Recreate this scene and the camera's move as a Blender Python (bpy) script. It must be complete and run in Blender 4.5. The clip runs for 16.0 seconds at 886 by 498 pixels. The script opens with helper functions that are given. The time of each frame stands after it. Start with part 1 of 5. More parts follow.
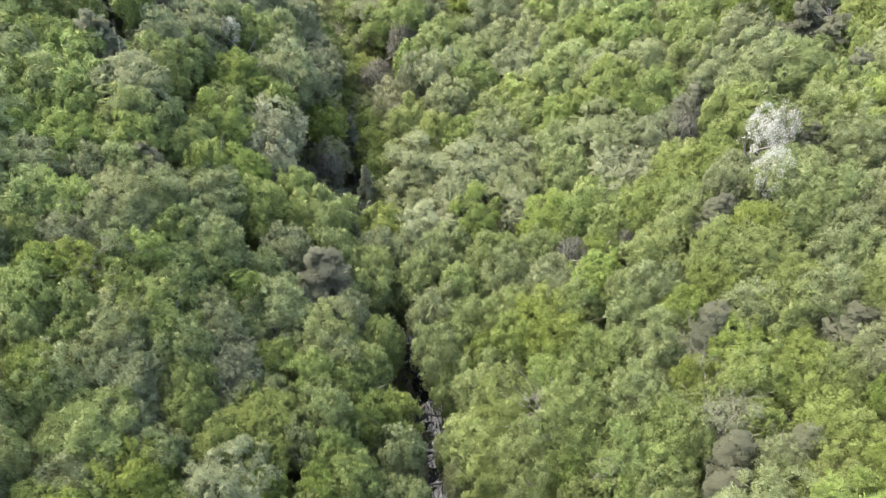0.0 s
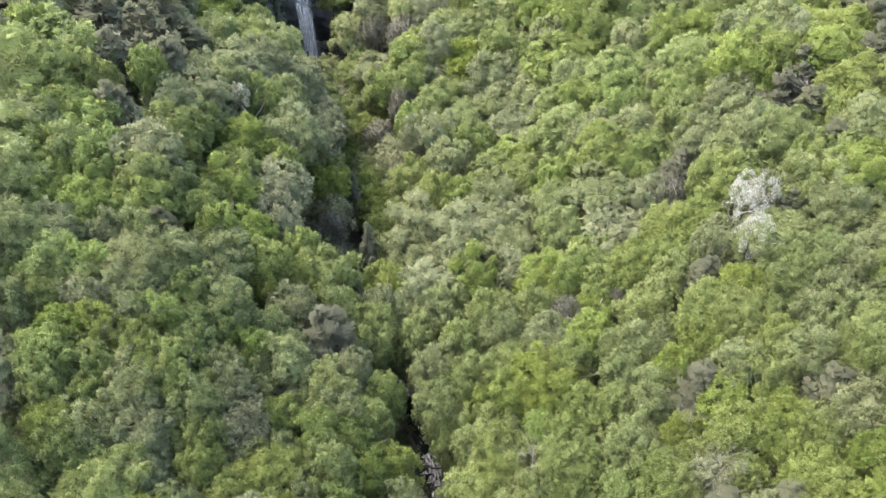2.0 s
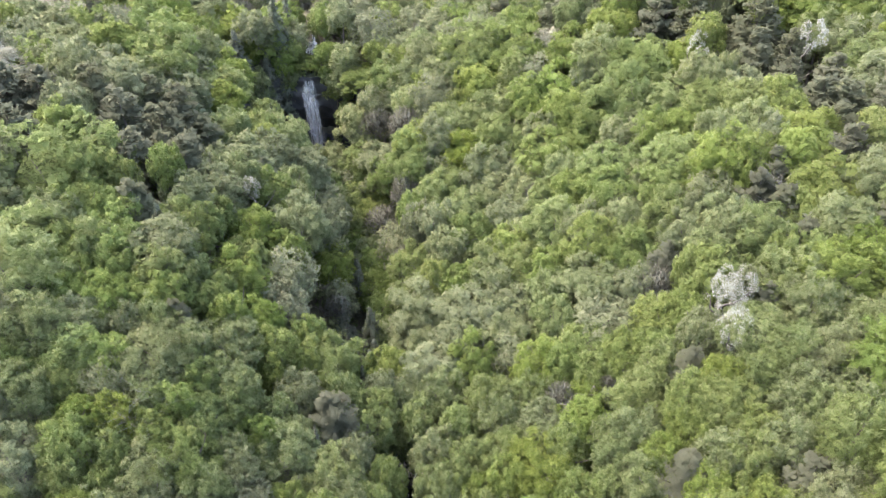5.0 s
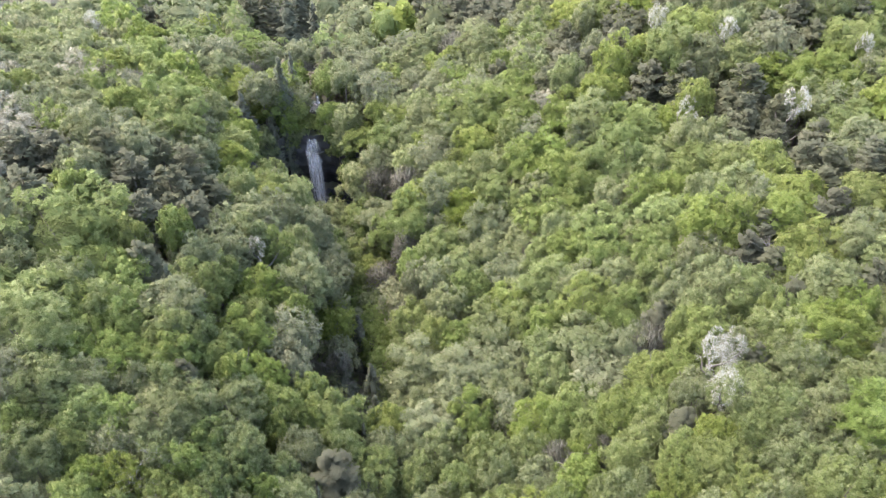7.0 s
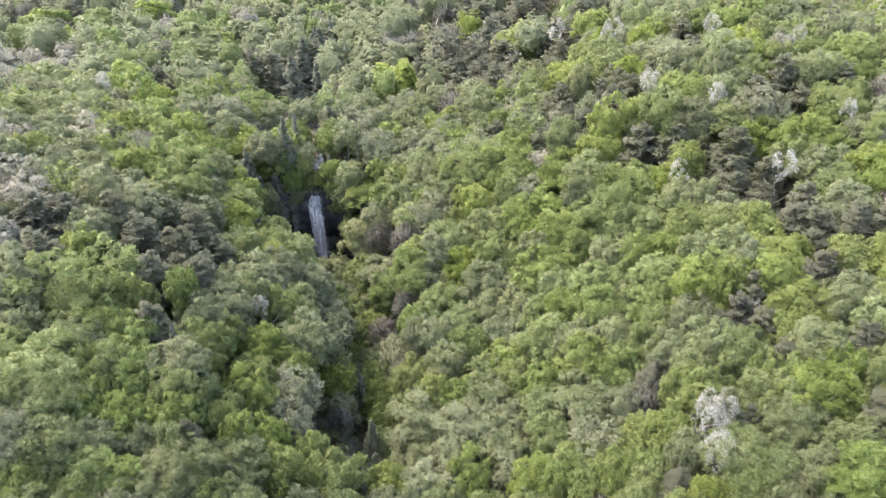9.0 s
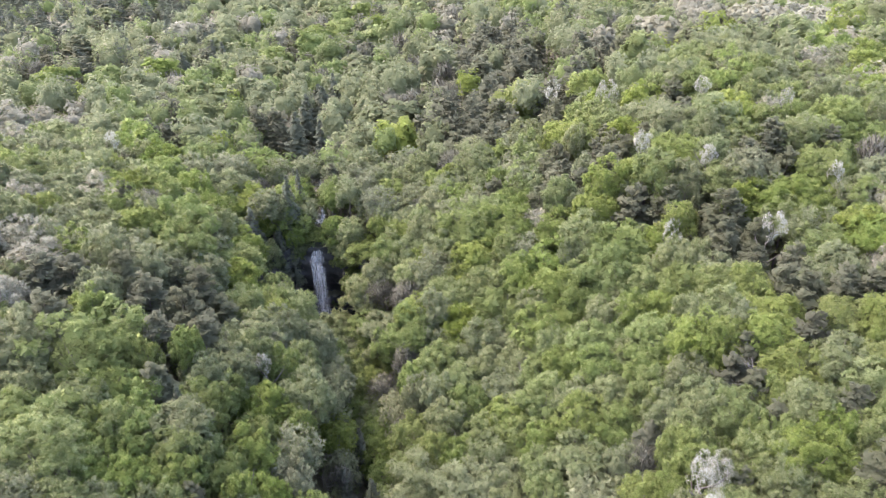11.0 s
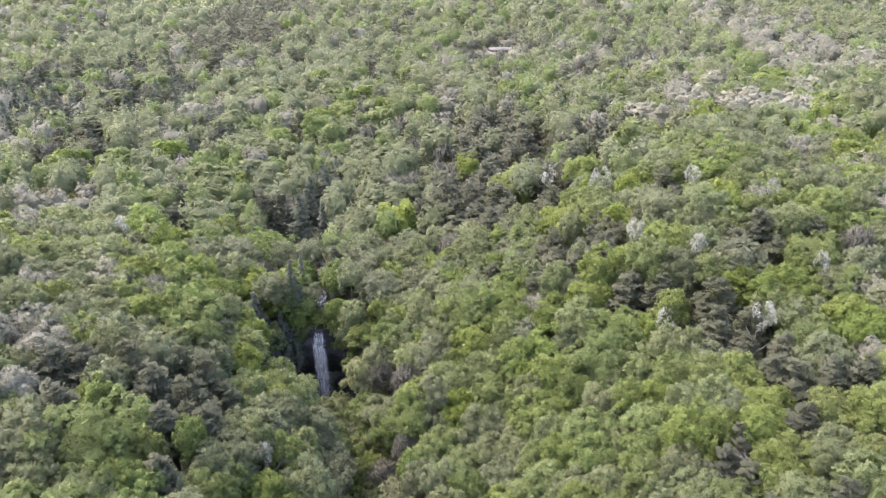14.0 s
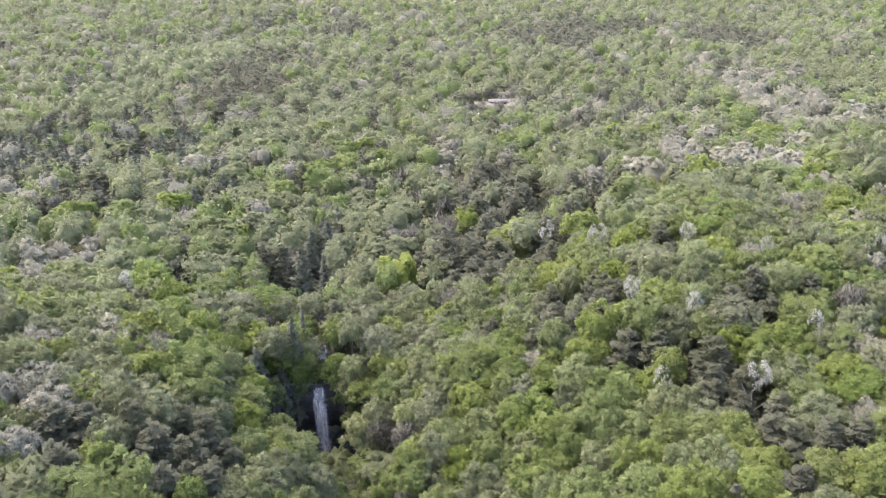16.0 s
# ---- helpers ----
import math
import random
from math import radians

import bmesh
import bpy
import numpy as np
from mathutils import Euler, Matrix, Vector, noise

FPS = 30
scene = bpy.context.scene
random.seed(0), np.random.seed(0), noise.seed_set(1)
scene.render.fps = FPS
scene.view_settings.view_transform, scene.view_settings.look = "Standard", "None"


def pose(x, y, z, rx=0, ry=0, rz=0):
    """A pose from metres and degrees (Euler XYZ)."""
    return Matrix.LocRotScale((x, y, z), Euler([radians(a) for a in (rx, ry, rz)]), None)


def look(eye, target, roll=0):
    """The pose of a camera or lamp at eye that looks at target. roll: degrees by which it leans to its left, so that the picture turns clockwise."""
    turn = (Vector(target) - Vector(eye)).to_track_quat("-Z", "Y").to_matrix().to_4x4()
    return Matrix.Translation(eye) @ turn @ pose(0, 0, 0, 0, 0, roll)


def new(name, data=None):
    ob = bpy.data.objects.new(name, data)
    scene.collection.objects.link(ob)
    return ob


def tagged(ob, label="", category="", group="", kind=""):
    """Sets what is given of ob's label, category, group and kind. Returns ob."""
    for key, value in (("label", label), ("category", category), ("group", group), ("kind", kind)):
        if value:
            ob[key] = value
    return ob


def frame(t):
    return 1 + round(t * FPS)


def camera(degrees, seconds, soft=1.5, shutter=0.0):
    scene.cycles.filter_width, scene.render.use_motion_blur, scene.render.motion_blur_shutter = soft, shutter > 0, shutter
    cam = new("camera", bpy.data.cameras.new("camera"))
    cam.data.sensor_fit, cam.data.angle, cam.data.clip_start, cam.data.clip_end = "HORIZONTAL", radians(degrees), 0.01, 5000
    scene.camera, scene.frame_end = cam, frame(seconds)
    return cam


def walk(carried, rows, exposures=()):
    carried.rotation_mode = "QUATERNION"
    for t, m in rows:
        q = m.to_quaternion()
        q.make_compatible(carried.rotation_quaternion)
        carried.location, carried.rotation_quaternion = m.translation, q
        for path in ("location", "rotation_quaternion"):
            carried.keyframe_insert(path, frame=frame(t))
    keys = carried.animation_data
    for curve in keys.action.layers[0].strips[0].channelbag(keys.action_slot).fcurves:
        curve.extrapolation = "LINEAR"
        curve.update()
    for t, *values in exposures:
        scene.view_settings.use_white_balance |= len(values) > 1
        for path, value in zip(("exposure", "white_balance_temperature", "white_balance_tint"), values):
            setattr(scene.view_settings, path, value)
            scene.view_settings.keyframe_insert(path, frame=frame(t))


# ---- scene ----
cam = camera(62.0, 16.0, soft=1.0)
PATH = [
    (0.0, (0.000, 0.000, 90.000), (0.000, 67.027, 15.788), 0.000),
    (0.5, (-0.024, -0.289, 91.093), (0.011, 67.746, 17.805), 0.002),
    (1.0, (-0.046, -0.577, 92.175), (0.023, 68.462, 19.831), 0.004),
    (1.5, (-0.066, -0.863, 93.245), (0.036, 69.174, 21.867), 0.005),
    (2.0, (-0.083, -1.147, 94.305), (0.050, 69.881, 23.913), 0.005),
    (2.5, (-0.098, -1.430, 95.354), (0.064, 70.583, 25.970), 0.004),
    (3.0, (-0.110, -1.711, 96.394), (0.080, 71.277, 28.037), 0.003),
    (3.5, (-0.120, -1.992, 97.425), (0.096, 71.964, 30.115), 0.002),
    (4.0, (-0.127, -2.271, 98.447), (0.113, 72.641, 32.204), -0.000),
    (4.5, (-0.132, -2.549, 99.461), (0.130, 73.309, 34.304), -0.003),
    (5.0, (-0.135, -2.827, 100.467), (0.149, 73.966, 36.414), -0.005),
    (5.5, (-0.135, -3.104, 101.467), (0.168, 74.611, 38.536), -0.009),
    (6.0, (-0.133, -3.381, 102.459), (0.188, 75.243, 40.668), -0.012),
    (6.5, (-0.128, -3.657, 103.446), (0.209, 75.862, 42.811), -0.015),
    (7.0, (-0.121, -3.934, 104.427), (0.230, 76.466, 44.965), -0.019),
    (7.5, (-0.112, -4.210, 105.403), (0.252, 77.055, 47.130), -0.023),
    (8.0, (-0.100, -4.487, 106.375), (0.275, 77.629, 49.306), -0.027),
    (8.5, (-0.086, -4.764, 107.343), (0.299, 78.185, 51.492), -0.031),
    (9.0, (-0.069, -5.041, 108.307), (0.323, 78.724, 53.688), -0.035),
    (9.5, (-0.050, -5.319, 109.268), (0.348, 79.245, 55.894), -0.039),
    (10.0, (-0.028, -5.598, 110.227), (0.374, 79.747, 58.110), -0.043),
    (10.5, (-0.004, -5.877, 111.184), (0.401, 80.229, 60.336), -0.047),
    (11.0, (0.022, -6.158, 112.140), (0.429, 80.691, 62.571), -0.051),
    (11.5, (0.051, -6.440, 113.095), (0.457, 81.133, 64.816), -0.055),
    (12.0, (0.083, -6.723, 114.049), (0.487, 81.553, 67.069), -0.059),
    (12.5, (0.116, -7.008, 115.004), (0.517, 81.952, 69.330), -0.063),
    (13.0, (0.152, -7.294, 115.959), (0.548, 82.328, 71.600), -0.067),
    (13.5, (0.191, -7.583, 116.915), (0.580, 82.682, 73.878), -0.070),
    (14.0, (0.232, -7.873, 117.873), (0.613, 83.012, 76.163), -0.074),
    (14.5, (0.275, -8.165, 118.834), (0.647, 83.320, 78.455), -0.077),
    (15.0, (0.321, -8.459, 119.797), (0.682, 83.603, 80.754), -0.080),
    (15.5, (0.369, -8.756, 120.763), (0.719, 83.863, 83.059), -0.083),
    (16.0, (0.420, -9.056, 121.733), (0.756, 84.098, 85.371), -0.086),
]
walk(cam, [(t, look(eye, target, roll)) for t, eye, target, roll in PATH], exposures=((0.0, 3.07, 6500, 11), (8.0, 2.98, 6330, 18), (16.0, 2.64, 6200, 24)))

# ---- light ----
SUN = Vector((-0.58, 0.26, 1.0)).normalized()
world = bpy.data.worlds.new("sky")
scene.world = world
world.use_nodes = True
sky = world.node_tree.nodes.new("ShaderNodeTexSky")
sky.sky_type = "NISHITA"
sky.sun_disc = False
sky.sun_elevation = math.asin(SUN.z)
sky.sun_rotation = math.atan2(SUN.x, SUN.y)
sky.air_density, sky.dust_density, sky.ozone_density = 1.3, 5.0, 1.0
back = world.node_tree.nodes["Background"]
back.inputs["Strength"].default_value = 0.15
world.node_tree.links.new(sky.outputs["Color"], back.inputs["Color"])
lamp = new("sun", bpy.data.lights.new("sun", "SUN"))
lamp.data.energy = 0.16
lamp.data.angle = radians(22.0)
lamp.data.color = (1.0, 0.95, 0.86)
lamp.matrix_world = look(SUN * 300, (0, 0, 0))


# ---- materials ----
def material(name):
    m = bpy.data.materials.new(name)
    m.use_nodes = True
    m.node_tree.nodes.clear()
    return m, m.node_tree.nodes, m.node_tree.links


def ramp(nodes, stops):
    r = nodes.new("ShaderNodeValToRGB")
    e = r.color_ramp.elements
    while len(e) < len(stops):
        e.new(0.5)
    for k, (at, c) in zip(e, stops):
        k.position, k.color = at, (*c, 1)
    return r


def foliage(name, dark, mid, light, through_leaf=0.5, patch=0.11, cut=0.485, grain=5.6, mixed=0.46, waxy=0.13, fleck=1.0):
    """Leaves: a colour for each leaf spray, drifting from tree to tree and within the crown."""
    m, nodes, links = material(name)
    geo = nodes.new("ShaderNodeNewGeometry")
    info = nodes.new("ShaderNodeObjectInfo")
    noise_a = nodes.new("ShaderNodeTexNoise")
    noise_a.inputs["Scale"].default_value = patch
    noise_a.inputs["Detail"].default_value = 3.0
    links.new(geo.outputs["Position"], noise_a.inputs["Vector"])
    mix = nodes.new("ShaderNodeMath")
    mix.operation = "MULTIPLY_ADD"
    mix.inputs[1].default_value = mixed
    links.new(geo.outputs["Random Per Island"], mix.inputs[0])
    sub = nodes.new("ShaderNodeMath")
    sub.operation = "MULTIPLY_ADD"
    sub.inputs[1].default_value = 0.75
    sub.inputs[2].default_value = 0.11 - mixed / 2
    links.new(noise_a.outputs["Fac"], sub.inputs[0])
    links.new(sub.outputs[0], mix.inputs[2])
    # fleck spreads the leaf tones: flecks of light and shade put into the colour
    col = ramp(nodes, ((0.08, tuple(v * (1.25 - 0.35 * fleck) for v in dark)), (0.5, tuple(v * 1.25 for v in mid)), (0.95, tuple(v * (1.25 + 0.12 * fleck) for v in light))))
    links.new(mix.outputs[0], col.inputs["Fac"])
    hue = nodes.new("ShaderNodeHueSaturation")
    links.new(col.outputs["Color"], hue.inputs["Color"])
    tone, depth = [], []
    for ends, times in ((tone, 17.3), (depth, 41.7)):
        grow, wrap = nodes.new("ShaderNodeMath"), nodes.new("ShaderNodeMath")
        grow.operation, wrap.operation = "MULTIPLY", "FRACT"
        grow.inputs[1].default_value = times
        links.new(info.outputs["Random"], grow.inputs[0])
        links.new(grow.outputs[0], wrap.inputs[0])
        ends.append(wrap.outputs[0])
    for out, socket, lo, hi in ((info.outputs["Random"], "Hue", 0.493, 0.505), (tone[0], "Value", 0.89, 1.11), (depth[0], "Saturation", 0.84, 1.03)):
        span = nodes.new("ShaderNodeMapRange")
        span.inputs["To Min"].default_value, span.inputs["To Max"].default_value = lo, hi
        links.new(out, span.inputs["Value"])
        links.new(span.outputs["Result"], hue.inputs[socket])
    dif = nodes.new("ShaderNodeBsdfDiffuse")
    tra = nodes.new("ShaderNodeBsdfTranslucent")
    glo = nodes.new("ShaderNodeBsdfGlossy")
    glo.inputs["Roughness"].default_value = 0.85
    glo.inputs["Color"].default_value = (0.9, 0.85, 0.75, 1)
    links.new(hue.outputs["Color"], dif.inputs["Color"])
    links.new(hue.outputs["Color"], tra.inputs["Color"])
    a, b = nodes.new("ShaderNodeMixShader"), nodes.new("ShaderNodeMixShader")
    a.inputs[0].default_value = through_leaf
    sheen = nodes.new("ShaderNodeFresnel")
    sheen.inputs["IOR"].default_value = 1.33
    wax = nodes.new("ShaderNodeMath")
    wax.operation = "MULTIPLY"
    wax.inputs[1].default_value = waxy
    links.new(sheen.outputs[0], wax.inputs[0])
    links.new(wax.outputs[0], b.inputs[0])
    links.new(dif.outputs[0], a.inputs[1])
    links.new(tra.outputs[0], a.inputs[2])
    links.new(a.outputs[0], b.inputs[1])
    links.new(glo.outputs[0], b.inputs[2])
    # each spray is a bunch of leaves with air between them
    leaf = nodes.new("ShaderNodeTexNoise")
    leaf.inputs["Scale"].default_value, leaf.inputs["Detail"].default_value = grain, 1.0
    links.new(geo.outputs["Position"], leaf.inputs["Vector"])
    edge = nodes.new("ShaderNodeMath")
    edge.operation = "GREATER_THAN"
    edge.inputs[1].default_value = cut
    links.new(leaf.outputs["Fac"], edge.inputs[0])
    air = nodes.new("ShaderNodeBsdfTransparent")
    c = nodes.new("ShaderNodeMixShader")
    links.new(edge.outputs[0], c.inputs[0])
    links.new(air.outputs[0], c.inputs[1])
    links.new(b.outputs[0], c.inputs[2])
    out = nodes.new("ShaderNodeOutputMaterial")
    links.new(c.outputs[0], out.inputs["Surface"])
    return m


def mottled(name, stops, scale, rough=0.9, bump=0.3, fine=6.0, stretch=(1, 1, 1), metal=0.0):
    """Bark, rock, soil: two scales of noise, with relief."""
    m, nodes, links = material(name)
    tex = nodes.new("ShaderNodeTexCoord")
    place = nodes.new("ShaderNodeMapping")
    place.inputs["Scale"].default_value = stretch
    links.new(tex.outputs["Object"], place.inputs["Vector"])
    big, small = nodes.new("ShaderNodeTexNoise"), nodes.new("ShaderNodeTexNoise")
    big.inputs["Scale"].default_value, big.inputs["Detail"].default_value = scale, 6.0
    small.inputs["Scale"].default_value, small.inputs["Detail"].default_value = scale * fine, 5.0
    links.new(place.outputs["Vector"], big.inputs["Vector"])
    links.new(place.outputs["Vector"], small.inputs["Vector"])
    add = nodes.new("ShaderNodeMath")
    add.operation = "MULTIPLY_ADD"
    add.inputs[1].default_value = 0.6
    links.new(big.outputs["Fac"], add.inputs[0])
    half = nodes.new("ShaderNodeMath")
    half.operation = "MULTIPLY"
    half.inputs[1].default_value = 0.4
    links.new(small.outputs["Fac"], half.inputs[0])
    links.new(half.outputs[0], add.inputs[2])
    col = ramp(nodes, stops)
    links.new(add.outputs[0], col.inputs["Fac"])
    bsdf = nodes.new("ShaderNodeBsdfPrincipled")
    bsdf.inputs["Roughness"].default_value = rough
    bsdf.inputs["Metallic"].default_value = metal
    links.new(col.outputs["Color"], bsdf.inputs["Base Color"])
    relief = nodes.new("ShaderNodeBump")
    relief.inputs["Strength"].default_value = bump
    links.new(add.outputs[0], relief.inputs["Height"])
    links.new(relief.outputs["Normal"], bsdf.inputs["Normal"])
    out = nodes.new("ShaderNodeOutputMaterial")
    links.new(bsdf.outputs[0], out.inputs["Surface"])
    return m


PALETTE = {
    "oak": ("oak_leaves", (0.094, 0.130, 0.030), (0.123, 0.162, 0.044), (0.162, 0.203, 0.068), 0.62),
    "sweetgum": ("sweetgum_leaves", (0.103, 0.133, 0.044), (0.135, 0.166, 0.063), (0.180, 0.212, 0.096), 0.62),
    "pale_oak": ("pale_oak_leaves", (0.107, 0.127, 0.056), (0.136, 0.157, 0.075), (0.172, 0.193, 0.104), 0.6),
    "poplar": ("poplar_leaves", (0.106, 0.140, 0.030), (0.137, 0.173, 0.043), (0.175, 0.212, 0.067), 0.62),
    "budding_maple": ("budding_leaves", (0.105, 0.118, 0.058), (0.133, 0.147, 0.079), (0.165, 0.178, 0.106)),
    "pine": ("pine_needles", (0.095, 0.103, 0.064), (0.111, 0.119, 0.075), (0.126, 0.135, 0.087), 0.6, 0.11, 0.44),
    "hemlock": ("hemlock_needles", (0.074, 0.084, 0.056), (0.102, 0.114, 0.078), (0.130, 0.143, 0.104), 0.4),
    "dogwood": ("white_blossom", (0.165, 0.175, 0.12), (0.26, 0.265, 0.222), (0.36, 0.364, 0.32), 0.4, 0.11, 0.53),
    "cream_hickory": ("cream_catkins", (0.124, 0.127, 0.083), (0.176, 0.178, 0.127), (0.230, 0.230, 0.176), 0.45),
    "bare_tree": ("grey_twigs", (0.094, 0.096, 0.074), (0.124, 0.127, 0.100), (0.160, 0.163, 0.133), 0.3, 0.11, 0.3),
    "shrub": ("understory_leaves", (0.088, 0.118, 0.040), (0.124, 0.160, 0.058), (0.168, 0.206, 0.086)),
}
# leaves seen close by, farther off and far away: the bunches are cut coarser with distance, the mid colours stay, and
# the tones around them narrow: haze put into the colour
LEAVES = {}
for grade, grain in enumerate((8.5, 7.0, 5.0)):
    for kind, (name, dark, mid, light, *rest) in PALETTE.items():
        share, patch, cut = (tuple(rest) + (0.5, 0.11, 0.52)[len(rest):])
        LEAVES[kind, grade] = foliage(name, dark, mid, light, share, patch, cut - (0.0, 0.035, 0.11)[grade], grain, 0.2 if kind == "pine" else (0.72, 0.62, 0.2)[grade], 0.03 if kind in ("pine", "hemlock") else 0.07, (1.0, 0.95, 0.4)[grade])
BARK = mottled("bark", ((0.3, (0.06, 0.05, 0.04)), (0.7, (0.20, 0.18, 0.155))), 3.0, 0.95, 0.5, 5.0, (4, 4, 0.6))
PALE_WOOD = mottled("bleached_wood", ((0.3, (0.13, 0.12, 0.105)), (0.7, (0.29, 0.275, 0.25))), 2.0, 0.9, 0.4, 5.0, (4, 4, 0.5))
LITTER = mottled("leaf_litter", ((0.30, (0.066, 0.066, 0.042)), (0.5, (0.118, 0.112, 0.074)), (0.72, (0.180, 0.164, 0.118))), 0.12, 1.0, 0.6, 14.0)
ROCK = mottled("sandstone", ((0.28, (0.05, 0.048, 0.045)), (0.5, (0.17, 0.16, 0.145)), (0.75, (0.36, 0.34, 0.31))), 0.5, 0.9, 0.7, 6.0)
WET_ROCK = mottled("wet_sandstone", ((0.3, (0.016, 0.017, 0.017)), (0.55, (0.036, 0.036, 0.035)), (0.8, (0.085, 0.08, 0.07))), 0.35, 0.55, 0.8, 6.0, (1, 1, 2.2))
PALE_ROCK = mottled("pale_sandstone", ((0.25, (0.32, 0.30, 0.27)), (0.7, (0.66, 0.64, 0.60))), 0.6, 0.9, 0.5, 6.0)
EARTH = mottled("bare_earth", ((0.3, (0.045, 0.042, 0.03)), (0.7, (0.10, 0.09, 0.07))), 0.25, 1.0, 0.4, 8.0)


def water_material(name, foam_lo, foam_hi, scale, stretch):
    """Dark clear water broken by white foam in streaks along the flow."""
    m, nodes, links = material(name)
    tex = nodes.new("ShaderNodeTexCoord")
    place = nodes.new("ShaderNodeMapping")
    place.inputs["Scale"].default_value = stretch
    links.new(tex.outputs["Object"], place.inputs["Vector"])
    n = nodes.new("ShaderNodeTexNoise")
    n.inputs["Scale"].default_value, n.inputs["Detail"].default_value = scale, 8.0
    n.inputs["Roughness"].default_value = 0.65
    links.new(place.outputs["Vector"], n.inputs["Vector"])
    col = ramp(nodes, ((foam_lo, (0.03, 0.036, 0.034)), (foam_hi, (0.82, 0.80, 0.76))))
    rough = ramp(nodes, ((foam_lo, (0.08, 0.08, 0.08)), (foam_hi, (0.8, 0.8, 0.8))))
    links.new(n.outputs["Fac"], col.inputs["Fac"])
    links.new(n.outputs["Fac"], rough.inputs["Fac"])
    bsdf = nodes.new("ShaderNodeBsdfPrincipled")
    links.new(col.outputs["Color"], bsdf.inputs["Base Color"])
    links.new(rough.outputs["Color"], bsdf.inputs["Roughness"])
    relief = nodes.new("ShaderNodeBump")
    relief.inputs["Strength"].default_value = 0.5
    links.new(n.outputs["Fac"], relief.inputs["Height"])
    links.new(relief.outputs["Normal"], bsdf.inputs["Normal"])
    out = nodes.new("ShaderNodeOutputMaterial")
    links.new(bsdf.outputs[0], out.inputs["Surface"])
    return m


def veil_material(name):
    """Falling water: soft white strands that thin out towards the edges, so that the rock shows through."""
    m = water_material(name, 0.02, 0.62, 1.0, (2.2, 2.2, 0.14))
    nodes, links = m.node_tree.nodes, m.node_tree.links
    tex = nodes.new("ShaderNodeTexCoord")
    place = nodes.new("ShaderNodeMapping")
    place.inputs["Scale"].default_value = (3.0, 3.0, 0.16)
    links.new(tex.outputs["Object"], place.inputs["Vector"])
    n = nodes.new("ShaderNodeTexNoise")
    n.inputs["Scale"].default_value, n.inputs["Detail"].default_value = 1.0, 6.0
    links.new(place.outputs["Vector"], n.inputs["Vector"])
    fade = ramp(nodes, ((0.30, (0.05, 0.05, 0.05)), (0.72, (0.62, 0.62, 0.62))))
    links.new(n.outputs["Fac"], fade.inputs["Fac"])
    body = nodes.new("ShaderNodeAttribute")
    body.attribute_name = "thickness"
    thin = nodes.new("ShaderNodeMath")
    thin.operation = "MULTIPLY"
    links.new(fade.outputs["Color"], thin.inputs[0])
    links.new(body.outputs["Fac"], thin.inputs[1])
    solid = next(k for k in nodes if k.type == "BSDF_PRINCIPLED")
    out = next(k for k in nodes if k.type == "OUTPUT_MATERIAL")
    clear, mix = nodes.new("ShaderNodeBsdfTransparent"), nodes.new("ShaderNodeMixShader")
    links.new(thin.outputs[0], mix.inputs[0])
    links.new(clear.outputs[0], mix.inputs[1])
    links.new(solid.outputs[0], mix.inputs[2])
    links.new(mix.outputs[0], out.inputs["Surface"])
    return m


POOL = water_material("pool_water", 0.62, 0.9, 1.6, (1, 0.5, 1))
STREAM = water_material("stream_water", 0.56, 0.72, 3.0, (1, 0.5, 1))
RAPID = water_material("white_water", 0.38, 0.60, 2.4, (1.2, 0.5, 0.8))
FALLING = veil_material("falling_water")
LEDGE = mottled("mossy_ledge", ((0.3, (0.02, 0.024, 0.012)), (0.7, (0.07, 0.075, 0.04))), 0.6, 1.0, 0.6, 8.0)


# ---- the lie of the land ----
# height of the treetops over a coarse plan that widens with distance: rows by y, columns by x / (22 + 0.6 y)
ROW_Y = np.array([20, 60, 100, 140, 185, 240, 310, 420, 600, 900.0])
COL_U = np.array([-1.1, -0.6, -0.35, -0.12, 0.12, 0.35, 0.6, 1.1])
TREETOPS = np.array([
    [35, 28, 26, 26, 26, 26, 31, 42],
    [47, 39, 27, 24, 24, 30, 41, 51],
    [56, 46, 32, 25, 27, 39, 49, 60],
    [54, 45, 32, 31, 40, 54, 62, 66],
    [46, 42, 37, 38, 46, 57, 65, 69],
    [41, 38, 37, 39, 47, 58, 65, 69],
    [37, 36, 37, 41, 47, 54, 60, 66],
    [36, 36, 40, 45, 50, 55, 60, 66],
    [44, 50, 55, 58, 62, 66, 69, 76],
    [66, 72, 75, 78, 81, 84, 87, 93],
], dtype=float)
# the stream: x and bed height by y; it drops over a cliff at y = 150
FALL_X, FALL_Y, LIP_Z, POOL_Z = -29.6, 150.3, 23.6, 5.6
BOWL = (-29.6, 138.5)
STREAM_Y = np.array([-60, 20, 38, 50, 63, 82, 98, 120, 138, 152, 170, 200, 230, 262, 300, 340, 2000.0])
STREAM_X = np.array([8, 2, 0, -1.5, -5, -11, -13, -19, -29.6, -29.6, -31, -37, -40, -50, -80, -125, -1200.0])
BED_Y = np.array([-60, 30, 50, 90, 146, 149.2, 150.8, 200, 300, 900.0])
BED_Z = np.array([-6, -1.0, 0.0, 2.0, 4.6, 4.8, 23.0, 24.5, 26, 44.0])


def cells(v, knots):
    v = np.clip(v, knots[0], knots[-1])
    i = np.clip(np.searchsorted(knots, v) - 1, 0, len(knots) - 2)
    f = (v - knots[i]) / (knots[i + 1] - knots[i])
    return i, f * f * (3 - 2 * f) * 0.5 + f * 0.5


def smooth(a, b, v):
    f = np.clip((v - a) / (b - a), 0, 1)
    return f * f * (3 - 2 * f)


